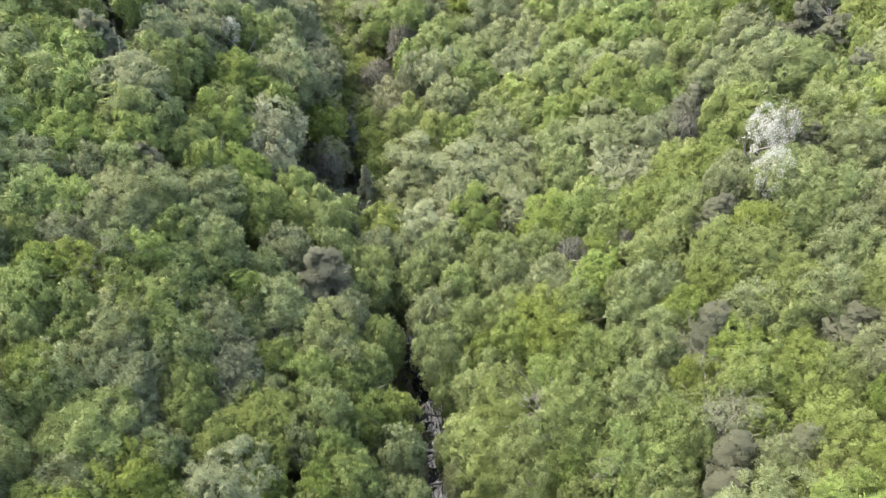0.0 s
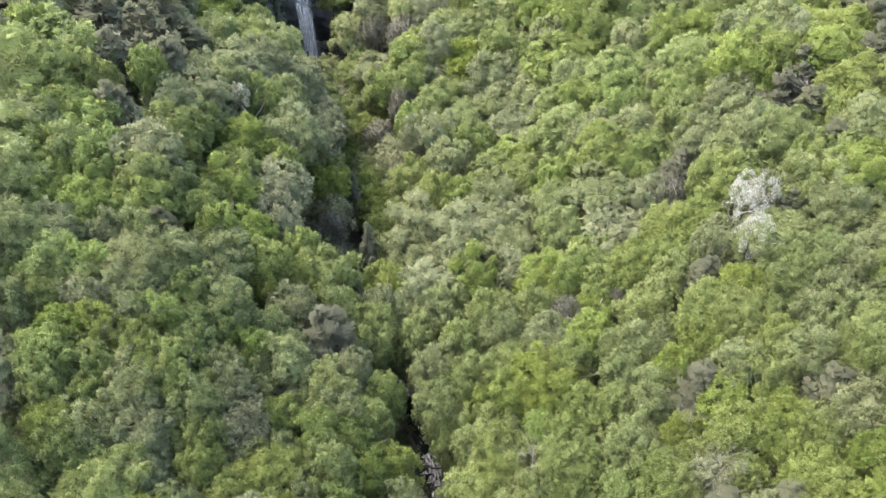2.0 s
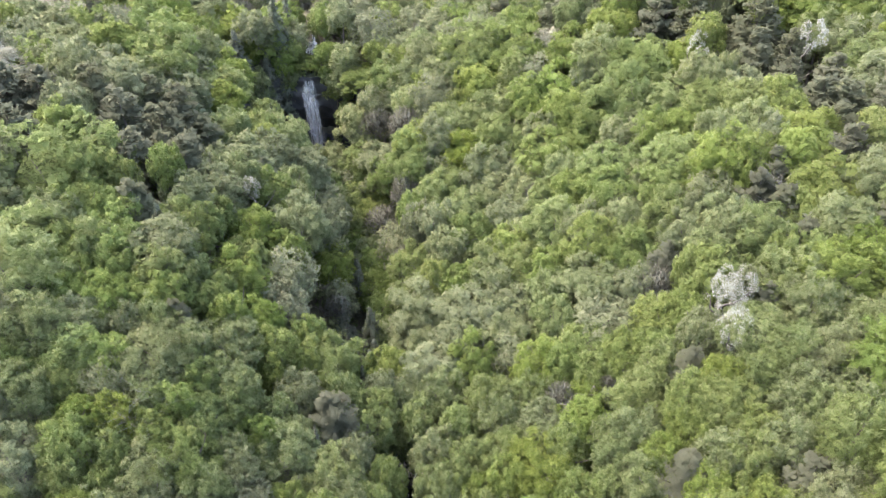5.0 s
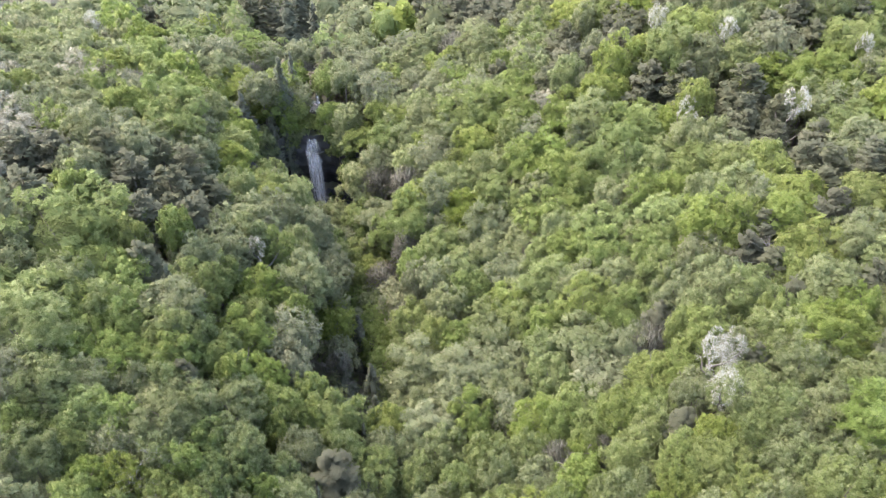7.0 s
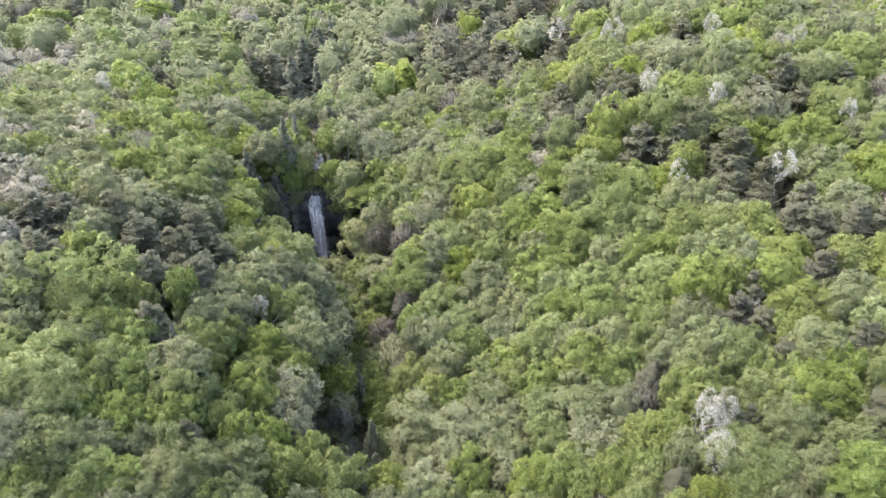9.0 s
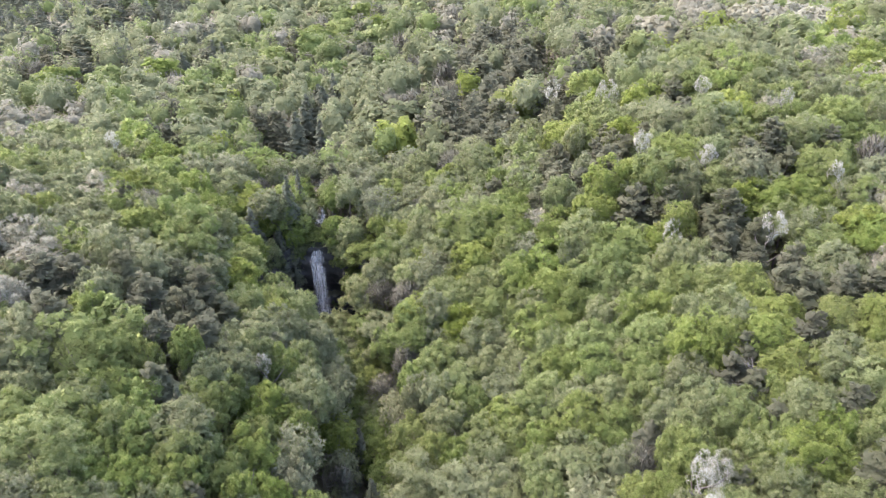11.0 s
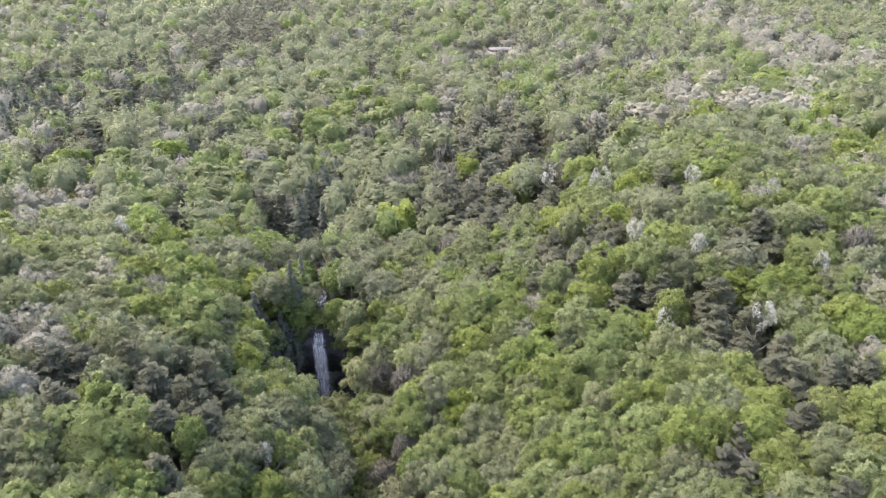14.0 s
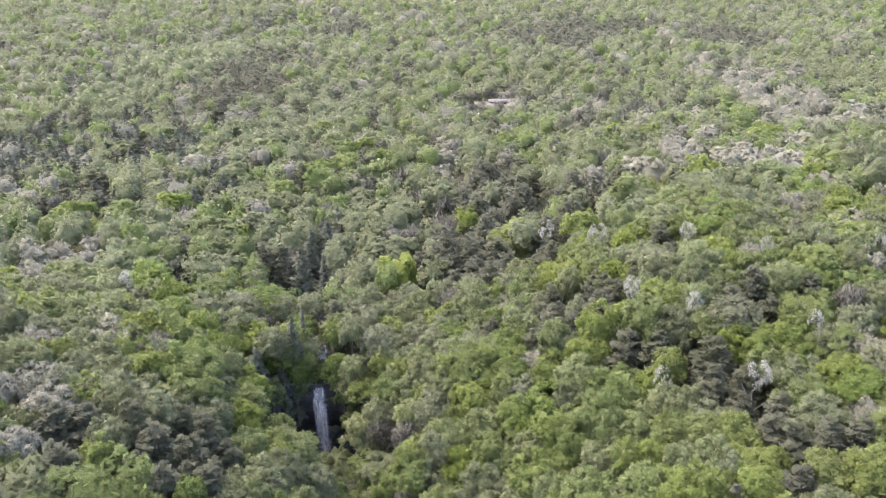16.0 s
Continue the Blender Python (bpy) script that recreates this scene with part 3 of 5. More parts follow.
# kind: sprays on a near crown, spray size in metres, words
KINDS = {
    "oak": ("oak_tree", 4700, 0.46, "broad oak with fresh mid-green spring leaves on the forest slope"),
    "sweetgum": ("sweetgum_tree", 4700, 0.46, "sweetgum with dense clear green leaves on the forest slope"),
    "pale_oak": ("beech_tree", 4700, 0.46, "beech just leafing out in pale silvery green"),
    "poplar": ("poplar_tree", 4700, 0.46, "tall tree with bright yellow-green new leaves"),
    "budding_maple": ("maple_tree", 3800, 0.40, "maple in tan and pinkish bud, thinly leaved"),
    "pine": ("pine_tree", 6400, 0.36, "dull olive-grey pine with open flat boughs"),
    "hemlock": ("hemlock_tree", 3600, 0.5, "dark blue-green conical hemlock in the ravine"),
    "dogwood": ("dogwood_tree", 3600, 0.27, "small tree covered in white blossom"),
    "cream_hickory": ("hickory_tree", 3800, 0.44, "broad tree in cream-coloured catkins"),
    "bare_tree": ("bare_tree", 4600, 0.26, "leafless grey tree with a haze of fine twigs"),
}
CONES = ("pine", "hemlock")


def dome(seed, rings, segs, size, flat):
    """The dense leafy heart of a broadleaf crown: a lumpy closed dome that the tufts stand on."""
    r = np.random.RandomState(seed)
    polar = np.linspace(0.16, 2.15, rings)
    around = np.linspace(0, 2 * math.pi, segs, endpoint=False)
    pol, aro = np.meshgrid(polar, around, indexing="ij")
    aro = aro + 0.4 * r.randn(rings, 1)
    d = np.stack([np.sin(pol) * np.cos(aro), np.sin(pol) * np.sin(aro), np.cos(pol)], -1)
    p = d * (size * (1 + 0.1 * r.randn(rings, segs)))[..., None] * np.array([1, 1, flat])
    nrm = d * 0.85 + np.array([0, 0, 0.22]) + 0.12 * r.randn(rings, segs, 3)
    nrm /= np.linalg.norm(nrm, axis=-1, keepdims=True)
    quads = grid_faces(rings, segs, True)
    cap = np.stack([np.zeros(segs - 2, int), np.arange(1, segs - 1), np.arange(2, segs)], 1)
    faces = np.vstack([quads[:, [0, 2, 1]], quads[:, [0, 3, 2]], cap])
    return np.hstack([p.reshape(-1, 3), nrm.reshape(-1, 3)]), faces


def crown_mesh(kind, seed, n, size, loose=0.6, rings=8, segs=12):
    """Points and faces of a crown: its leaf sprays and, in broadleaf trees in full leaf, the dense heart."""
    p = crown_points(kind, seed, n, size, loose)
    f = fan(p)
    if kind in CONES or kind in ("bare_tree", "dogwood"):
        return p, f
    q, g = dome(seed, rings, segs, 0.66 if kind == "budding_maple" else 0.74, 0.85)
    return np.vstack([q, p]), np.vstack([g, f + len(q)])


def crown_points(kind, seed, n, size, loose=0.6):
    if kind == "hemlock":
        return cone_crown(seed, n, size)
    if kind == "pine":
        return pine_crown(seed, n, size)
    if kind == "bare_tree":
        return twig_crown(seed, n, size)
    tufts = int(np.clip(n / 30, 16, 150))
    if kind == "budding_maple":
        return round_crown(seed, n, size, tufts, 1.0, 1.0, loose, 0.2)
    if kind == "dogwood":
        return round_crown(seed, n, size, tufts // 3, 0.5, 1.0, loose, 0.34)
    if kind == "cream_hickory":
        return round_crown(seed, n, size, tufts, 0.4, 0.85, loose, 0.16)
    return round_crown(seed, n, size, tufts, 0.3, 0.8 + 0.1 * (seed % 4), loose, 0.13 + 0.03 * (seed % 3))


def fan(points):
    return np.arange(len(points)).reshape(-1, 3)


CROWN, STEM = {}, {}
for number, (kind, (_, count, size, _)) in enumerate(KINDS.items()):
    ref = 3.6 if kind in CONES else 4.0
    for grade, (share, grow) in enumerate(((1.0, 1.0), (0.38, 1.4), (0.15, 2.0))):
        for v in range(5 if grade < 2 else 3):
            p, f = crown_mesh(kind, 100 * number + 10 * grade + v, int(count * share), size * grow / ref, (0.66, 0.55, 0.3)[grade])
            CROWN[kind, grade, v] = mesh_of("crown", p, f, LEAVES[kind, grade])
    for v in range(3):
        STEM[kind, v] = trunk_mesh(50 * number + v, 0 if kind in CONES else 4, kind in CONES, twigs=2 if kind == "bare_tree" else 0)

tree_rng = np.random.RandomState(77)


def base_height(x, y):
    """The floor under a tree, the clifftop included."""
    r = math.hypot(x - BOWL[0], y - BOWL[1])
    z = float(ground(x, y))
    if 12.5 < r < 25 and y > BOWL[1]:
        z = max(z, LIP_Z + 0.3)
    return z


def tree(kind, x, y, r, top, foot=None):
    """A tree whose crown of radius r reaches the height top."""
    name, _, _, words = KINDS[kind]
    z = base_height(x, y) if foot is None else foot
    h = max(top - z, 4.0)
    root = tagged(new(name), words, "tree", KINDS[kind][0].replace("_", " ") + "s of the wood")
    root.location = (x, y, z)
    v = tree_rng.randint(0, 5)
    grade = 2 if y < 10 else 0 if y < 64 else 1 if y < 190 else 2
    v = v % 3 if grade == 2 else v
    turn = tree_rng.rand() * 2 * math.pi
    part("trunk", STEM[kind, tree_rng.randint(0, 3)], root, at=(0, 0, 0), scale=(h, h, h * (1.0 if kind in CONES else 0.92)), turn=turn)
    if kind in CONES:
        low = max(0.1, 1 - 2.6 * r / h) if kind == "pine" else 0.1
        part("crown", CROWN[kind, grade, v], root, at=(0, 0, h * low), scale=(r, r, h * (1.0 - low) / SLIM[kind]), turn=turn)
    else:
        r *= 1.12
        tall = min(max(r * 1.05, h * 0.28), h * 0.48)
        if kind == "dogwood":
            r *= 0.74 if y < 80 else 0.6
            tall = max(1.15 * r, 0.14 * h)
        part("crown", CROWN[kind, grade, v], root, at=(0, 0, h - tall * 0.93), scale=(r, r, tall), turn=turn)
    return root

# trees that stand out one by one: x, y, crown radius
PICKED = []
PICKED += [("sweetgum", x, y, r) for x, y, r in (
    (-45.6, 71.1, 3.6), (-36.7, 68.6, 3.5), (-34.3, 71.7, 2.8), (-27.9, 61.8, 4.4), (-30.8, 57.4, 3.1), (-26.0, 54.9, 3.5),
    (-15.1, 124.3, 4.8), (-1.3, 103.3, 3.5), (4.0, 98.7, 4.4), (12.6, 83.1, 3.5), (7.7, 85.6, 3.5), (15.9, 76.1, 3.3),
    (16.1, 70.6, 3.1), (-6.9, 75.3, 3.6), (6.6, 59.9, 3.7), (-13.2, 60.2, 2.6), (-4.6, 63.2, 3.5), (0.4, 62.5, 3.8),
    (28.3, 83.8, 3.8), (28.2, 78.7, 3.3), (37.4, 76.0, 3.2), (41.1, 72.1, 3.9), (35.7, 70.9, 3.1), (41.7, 62.6, 4.0),
    (42.7, 58.2, 3.6), (36.5, 55.8, 4.1), (38.8, 51.8, 3.3), (36.1, 50.7, 3.3), (37.9, 47.3, 2.9), (23.7, 53.0, 3.7),
)]
PICKED += [("sweetgum", x, y, r) for x, y, r in (
    (38.9, 44.8, 2.5), (-20.9, 54.7, 2.5), (-24.3, 46.8, 2.3), (-19.1, 49.1, 4.1), (-25.5, 41.1, 3.1), (-33.6, 36.8, 2.8),
    (-17.5, 38.9, 2.2), (-25.7, 30.9, 2.7), (-13.7, 33.9, 1.8), (-13.6, 47.3, 3.7), (-12.1, 44.6, 3.3), (7.7, 56.8, 3.2),
    (0.4, 48.8, 3.5), (5.8, 43.2, 4.3), (-11.9, 37.1, 3.1), (-4.8, 35.6, 2.9), (0.9, 37.1, 1.7), (8.5, 34.0, 3.4),
    (9.2, 29.8, 3.0), (22.5, 48.8, 3.3), (20.5, 46.1, 3.2), (22.2, 42.5, 3.1), (29.0, 42.1, 2.8), (35.2, 42.0, 2.8),
    (34.1, 34.2, 2.6), (18.5, 42.9, 2.2), (19.1, 37.4, 3.0), (19.4, 27.0, 2.8), (27.1, 26.3, 2.0), (-37.6, 110.1, 4.6),
)]
PICKED += [("sweetgum", x, y, r) for x, y, r in (
    (-29.3, 116.6, 4.3), (-5.9, 135.7, 3.9), (-5.8, 129.2, 3.8), (10.7, 139.7, 7.0), (10.9, 121.1, 5.4), (12.7, 114.1, 6.9),
    (2.2, 120.7, 5.4), (21.4, 144.1, 2.4), (37.5, 105.0, 4.9), (42.5, 101.2, 4.8), (46.8, 97.5, 4.1), (41.4, 92.5, 3.5),
    (45.5, 91.8, 3.5), (62.2, 111.0, 4.1), (54.2, 122.5, 4.2), (-47.9, 351.0, 7.0), (-27.5, 297.2, 7.0), (-12.1, 329.5, 7.0),
    (58.4, 206.5, 6.6), (66.3, 185.1, 7.0), (95.1, 194.7, 7.0), (122.5, 223.2, 7.0), (124.4, 213.4, 7.0), (-9.9, 83.6, 2.8),
    (29.3, 121.3, 5.0),
)]
PICKED += [("pale_oak", x, y, r) for x, y, r in (
    (-37.4, 85.2, 3.5), (-34.9, 90.5, 4.1), (-37.5, 72.8, 4.4), (-25.0, 108.8, 4.3), (-23.5, 91.6, 4.7), (-42.7, 58.4, 3.6),
    (-38.2, 59.3, 2.9), (-33.9, 55.5, 4.8), (-18.9, 59.2, 3.3), (-23.8, 125.3, 5.5), (-21.3, 104.2, 4.3), (-0.3, 96.3, 3.4),
    (8.9, 101.9, 4.5), (12.3, 95.3, 3.8), (7.6, 81.7, 3.9), (-1.9, 80.7, 5.7), (4.2, 74.7, 4.9), (10.0, 71.4, 4.4),
    (-1.0, 66.8, 4.7), (22.3, 84.9, 3.4), (33.0, 76.1, 3.2), (37.4, 80.7, 3.8), (37.9, 73.4, 3.2), (21.7, 73.9, 4.4),
    (26.4, 71.1, 3.1), (31.1, 58.3, 2.8), (-30.8, 41.0, 3.4), (-23.3, 44.0, 2.9), (-29.5, 37.6, 3.7), (-28.4, 33.8, 2.4),
)]
PICKED += [("pale_oak", x, y, r) for x, y, r in (
    (-19.6, 28.8, 3.5), (-31.5, 27.1, 2.9), (-11.0, 51.2, 2.4), (-0.9, 53.6, 3.3), (12.5, 53.8, 3.1), (2.1, 33.4, 1.9),
    (28.2, 27.8, 2.5), (-80.2, 147.8, 6.7), (-96.7, 170.3, 6.9), (-61.1, 160.3, 7.0), (-52.8, 156.1, 6.7), (-65.9, 118.5, 5.6),
    (-50.2, 137.3, 5.4), (-45.9, 113.3, 5.2), (-52.4, 107.6, 4.0), (-34.1, 102.3, 5.4), (-5.2, 157.2, 4.4), (1.2, 133.4, 4.5),
    (30.2, 101.2, 4.2), (64.1, 94.4, 4.3), (-10.6, 372.0, 7.0), (10.7, 326.9, 7.0), (-106.3, 390.3, 7.0), (-86.3, 352.4, 7.0),
    (-15.3, 243.9, 7.0), (-28.7, 260.1, 7.0), (-39.1, 276.8, 7.0), (-62.4, 260.5, 7.0), (-153.9, 389.2, 7.0), (-161.0, 355.0, 7.0),
)]
PICKED += [("pale_oak", x, y, r) for x, y, r in (
    (-62.6, 233.4, 7.0), (-75.3, 224.7, 7.0), (-15.1, 206.4, 7.0), (0.5, 252.9, 7.0), (73.6, 177.2, 7.0), (58.3, 171.8, 6.5),
    (46.6, 156.7, 4.5), (-90.1, 303.2, 7.0), (-1.8, 74.5, 4.8), (-71.8, 210.7, 6.5), (-20.1, 173.6, 5.9), (46.4, 107.2, 2.1),
    (14.8, 101.3, 3.9),
)]
PICKED += [("oak", x, y, r) for x, y, r in (
    (-49.3, 78.4, 3.9), (-45.1, 77.7, 3.4), (-35.4, 80.2, 3.8), (-48.4, 70.9, 2.8), (-42.2, 71.6, 3.2), (-29.6, 86.4, 4.0),
    (-46.1, 66.1, 3.1), (-41.2, 67.8, 2.7), (-28.7, 75.7, 3.7), (-44.8, 61.6, 2.6), (-40.5, 61.8, 3.7), (-35.4, 64.6, 3.3),
    (-31.0, 68.9, 3.5), (-25.3, 68.6, 3.5), (-41.7, 53.6, 3.5), (-38.7, 53.8, 3.1), (-41.6, 50.1, 2.7), (-18.9, 69.5, 2.4),
    (-39.2, 46.8, 2.6), (-27.5, 50.7, 2.7), (-30.0, 49.6, 2.6), (-9.3, 115.7, 3.9), (-4.7, 112.4, 4.3), (-4.5, 102.1, 3.1),
    (1.4, 105.4, 4.1), (4.7, 93.4, 3.7), (17.7, 94.8, 3.7), (11.8, 88.2, 4.1), (3.6, 82.4, 3.0), (16.3, 80.1, 3.4),
)]
PICKED += [("oak", x, y, r) for x, y, r in (
    (-11.9, 101.2, 3.7), (-11.6, 95.4, 3.6), (-9.4, 89.6, 3.5), (-15.7, 65.7, 3.9), (4.7, 66.3, 3.5), (12.9, 64.1, 3.4),
    (16.4, 61.9, 2.9), (11.8, 59.0, 2.9), (21.9, 93.7, 3.7), (25.6, 89.4, 3.5), (32.5, 85.9, 3.9), (32.7, 80.1, 3.3),
    (26.5, 75.8, 3.6), (31.0, 61.8, 2.9), (26.9, 59.1, 3.2), (19.8, 63.4, 3.7), (19.5, 59.3, 2.9), (-39.2, 43.2, 3.2),
    (-34.7, 43.3, 2.2), (-31.0, 45.7, 2.6), (-27.6, 47.3, 2.9), (-22.0, 50.2, 2.7), (-28.3, 43.4, 3.5), (-34.9, 40.4, 2.2),
    (-38.7, 39.8, 2.2), (-37.0, 36.9, 3.1), (-18.4, 42.7, 2.6), (-35.7, 34.7, 2.8), (-32.0, 31.9, 4.5), (-33.9, 25.0, 2.3),
)]
PICKED += [("oak", x, y, r) for x, y, r in (
    (-28.9, 26.2, 1.8), (-16.5, 29.1, 2.1), (-8.7, 44.8, 3.0), (-10.6, 41.2, 2.9), (-13.5, 41.6, 2.9), (-7.3, 49.9, 2.7),
    (-3.1, 58.8, 3.0), (2.4, 56.7, 2.9), (8.6, 51.2, 3.4), (3.0, 51.3, 3.5), (14.9, 49.6, 2.7), (11.8, 41.8, 3.2),
    (13.5, 37.5, 3.7), (-8.2, 37.8, 2.8), (-10.9, 32.8, 3.0), (-8.6, 30.8, 2.7), (11.7, 30.4, 2.4), (13.1, 34.0, 3.0),
    (-11.6, 29.5, 2.4), (17.5, 51.9, 3.4), (21.2, 34.0, 2.9), (22.4, 31.9, 2.3), (17.7, 31.4, 3.5), (20.0, 30.0, 2.9),
    (16.7, 28.0, 2.3), (-76.3, 168.7, 7.0), (-60.7, 172.6, 5.7), (-54.0, 126.3, 7.0), (-65.0, 106.8, 3.5), (-38.8, 153.7, 5.9),
)]
PICKED += [("oak", x, y, r) for x, y, r in (
    (-47.6, 173.6, 6.5), (-54.7, 83.2, 6.4), (-49.5, 88.3, 4.5), (-10.9, 138.7, 4.0), (5.9, 136.3, 5.8), (16.0, 133.2, 6.3),
    (22.6, 113.5, 5.1), (20.8, 105.3, 6.0), (35.4, 116.6, 6.3), (32.3, 108.6, 6.0), (36.3, 90.4, 4.9), (27.4, 95.1, 4.6),
    (62.7, 116.8, 6.0), (67.7, 116.9, 4.9), (65.3, 101.1, 5.0), (-59.7, 377.4, 7.0), (-52.2, 305.5, 7.0), (-40.6, 310.1, 7.0),
    (-26.4, 315.1, 7.0), (30.1, 318.3, 7.0), (88.8, 294.5, 7.0), (78.2, 306.6, 7.0), (134.8, 312.7, 7.0), (117.9, 253.6, 7.0),
    (68.5, 161.9, 6.3), (99.3, 180.8, 7.0), (-35.8, 336.9, 7.0), (-116.5, 249.8, 6.1), (-101.4, 258.7, 7.0), (-133.3, 247.4, 6.1),
)]
PICKED += [("oak", x, y, r) for x, y, r in (
    (42.0, 316.1, 7.0), (47.7, 289.3, 7.0), (-29.2, 53.8, 2.5),
)]
PICKED += [("pine", x, y, r) for x, y, r in (
    (-42.4, 79.7, 3.5), (-29.8, 99.9, 3.7), (-32.9, 62.0, 2.0), (42.6, 78.3, 3.4), (44.8, 74.9, 3.4), (45.3, 68.9, 2.9),
    (30.2, 73.1, 2.6), (38.4, 60.4, 1.7), (28.7, 54.0, 2.2), (25.6, 41.4, 2.8), (36.0, 38.0, 2.8), (25.0, 29.2, 2.6),
    (24.3, 26.3, 2.3), (30.0, 28.8, 1.8), (-61.4, 99.2, 5.6), (-65.8, 98.3, 4.6), (-49.3, 98.2, 4.9), (-43.5, 97.7, 5.8),
    (-39.5, 94.0, 4.7), (-61.3, 89.2, 4.8), (-44.9, 89.2, 4.6), (13.6, 171.1, 7.1), (4.2, 173.3, 5.8), (26.6, 149.8, 5.7),
    (57.1, 90.2, 5.6), (55.5, 94.1, 4.3), (55.0, 82.1, 4.9), (52.3, 114.7, 5.9), (50.6, 108.3, 4.6), (38.6, 124.4, 5.5),
)]
PICKED += [("pine", x, y, r) for x, y, r in (
    (35.3, 136.3, 5.9), (43.8, 121.4, 4.4), (13.4, 229.2, 7.5), (27.3, 240.4, 7.5), (14.0, 206.0, 6.9), (15.9, 185.6, 7.5),
    (57.0, 214.8, 7.5), (54.4, 162.1, 5.7), (53.6, 150.0, 5.4), (29.4, 173.1, 5.9), (-171.9, 314.7, 7.5), (-145.9, 294.4, 7.5),
    (-130.9, 425.1, 7.5), (-80.4, 128.4, 4.0), (21.4, 136.5, 4.3), (54.5, 67.9, 3.8), (45.5, 81.6, 3.6),
)]
PICKED += [("budding_maple", x, y, r) for x, y, r in (
    (-23.0, 79.6, 3.9), (-22.6, 73.7, 3.0), (-37.4, 50.7, 2.8), (-19.1, 120.7, 2.7), (-20.6, 99.0, 3.8), (10.3, 66.2, 2.9),
    (22.2, 67.1, 4.2), (39.7, 48.6, 2.1), (-21.3, 40.6, 3.5), (25.7, 32.6, 2.7), (15.1, 29.9, 1.9), (-20.3, 165.7, 7.1),
    (-1.7, 128.5, 4.6), (18.6, 124.6, 3.9), (-17.4, 88.1, 2.5),
)]
PICKED += [("poplar", x, y, r) for x, y, r in (
    (-28.8, 79.9, 3.4), (-22.0, 61.0, 1.9), (-18.6, 64.7, 2.7), (-35.5, 47.1, 2.3), (-16.7, 116.3, 3.2), (-17.3, 110.4, 2.8),
    (-4.8, 92.5, 3.7), (-0.7, 85.1, 2.7), (-18.8, 93.6, 3.5), (17.4, 65.1, 2.3), (47.8, 73.6, 2.9), (34.8, 66.1, 3.7),
    (28.4, 63.7, 3.7), (31.3, 51.3, 2.6), (31.2, 48.2, 3.8), (28.1, 48.9, 3.2), (-24.5, 38.0, 2.5), (-18.3, 34.8, 4.6),
    (-20.9, 32.9, 2.7), (-27.2, 28.3, 3.5), (-9.5, 58.2, 4.1), (12.4, 47.4, 4.0), (8.3, 47.2, 3.0), (6.7, 39.7, 3.5),
    (-5.6, 40.0, 2.6), (4.9, 36.3, 4.5), (5.3, 32.6, 3.1), (24.2, 44.3, 2.5), (27.5, 46.3, 2.5), (31.5, 41.4, 2.8),
)]
PICKED += [("poplar", x, y, r) for x, y, r in (
    (27.8, 38.9, 2.7), (31.9, 35.7, 3.6), (23.5, 37.5, 1.8), (24.0, 34.4, 1.7), (27.7, 32.2, 2.0), (32.7, 30.5, 2.9),
    (32.7, 27.3, 2.8), (28.3, 24.3, 1.7), (30.8, 24.6, 2.5), (-61.7, 142.5, 4.9), (-68.3, 140.7, 4.9), (-46.9, 153.7, 6.6),
    (-40.7, 119.5, 4.3), (-56.6, 92.9, 3.1), (-33.2, 115.4, 3.6), (-41.2, 90.4, 2.5), (-11.9, 160.6, 4.4), (7.9, 128.2, 4.9),
    (45.2, 116.9, 3.2), (31.3, 126.1, 4.2), (38.8, 97.6, 3.6), (43.6, 85.2, 3.3), (51.7, 88.6, 4.5), (60.3, 84.3, 4.0),
    (50.1, 133.7, 6.4), (23.2, 197.4, 7.0), (30.5, 160.9, 6.0), (48.6, 165.1, 5.4), (40.3, 187.2, 5.1), (42.4, 149.0, 5.0),
)]
PICKED += [("poplar", x, y, r) for x, y, r in (
    (-12.6, 192.0, 6.2), (-63.2, 275.7, 6.2), (33.2, 44.9, 2.7),
)]
PICKED += [("hemlock", x, y, r) for x, y, r in (
    (-38.7, 77.8, 2.7), (-10.9, 78.5, 3.4), (-14.9, 78.8, 1.9), (-22.9, 56.8, 2.3), (-15.3, 51.5, 2.2), (-11.1, 65.0, 1.8),
    (-13.8, 70.5, 2.1), (-36.6, 177.1, 2.7), (-37.4, 167.7, 2.6), (-35.1, 198.9, 2.9),
)]
PICKED += [("dogwood", x, y, r) for x, y, r in (
    (33.5, 61.6, 1.8), (34.9, 60.3, 1.8), (33.3, 58.9, 1.8), (32.8, 54.9, 1.8), (-80.2, 164.4, 2.4), (42.3, 111.0, 2.1),
    (57.5, 105.2, 2.5), (29.8, 183.9, 2.6), (39.8, 168.4, 2.2), (42.0, 136.3, 2.4), (52.2, 126.2, 1.8), (72.2, 142.4, 1.8),
    (-30.0, 92.4, 1.8), (-80.4, 165.2, 2.6), (41.0, 167.8, 2.7), (71.9, 116.8, 1.8), (59.4, 156.6, 2.5), (42.1, 136.4, 2.3),
    (51.8, 126.9, 1.9), (94.5, 138.1, 2.2),
)]
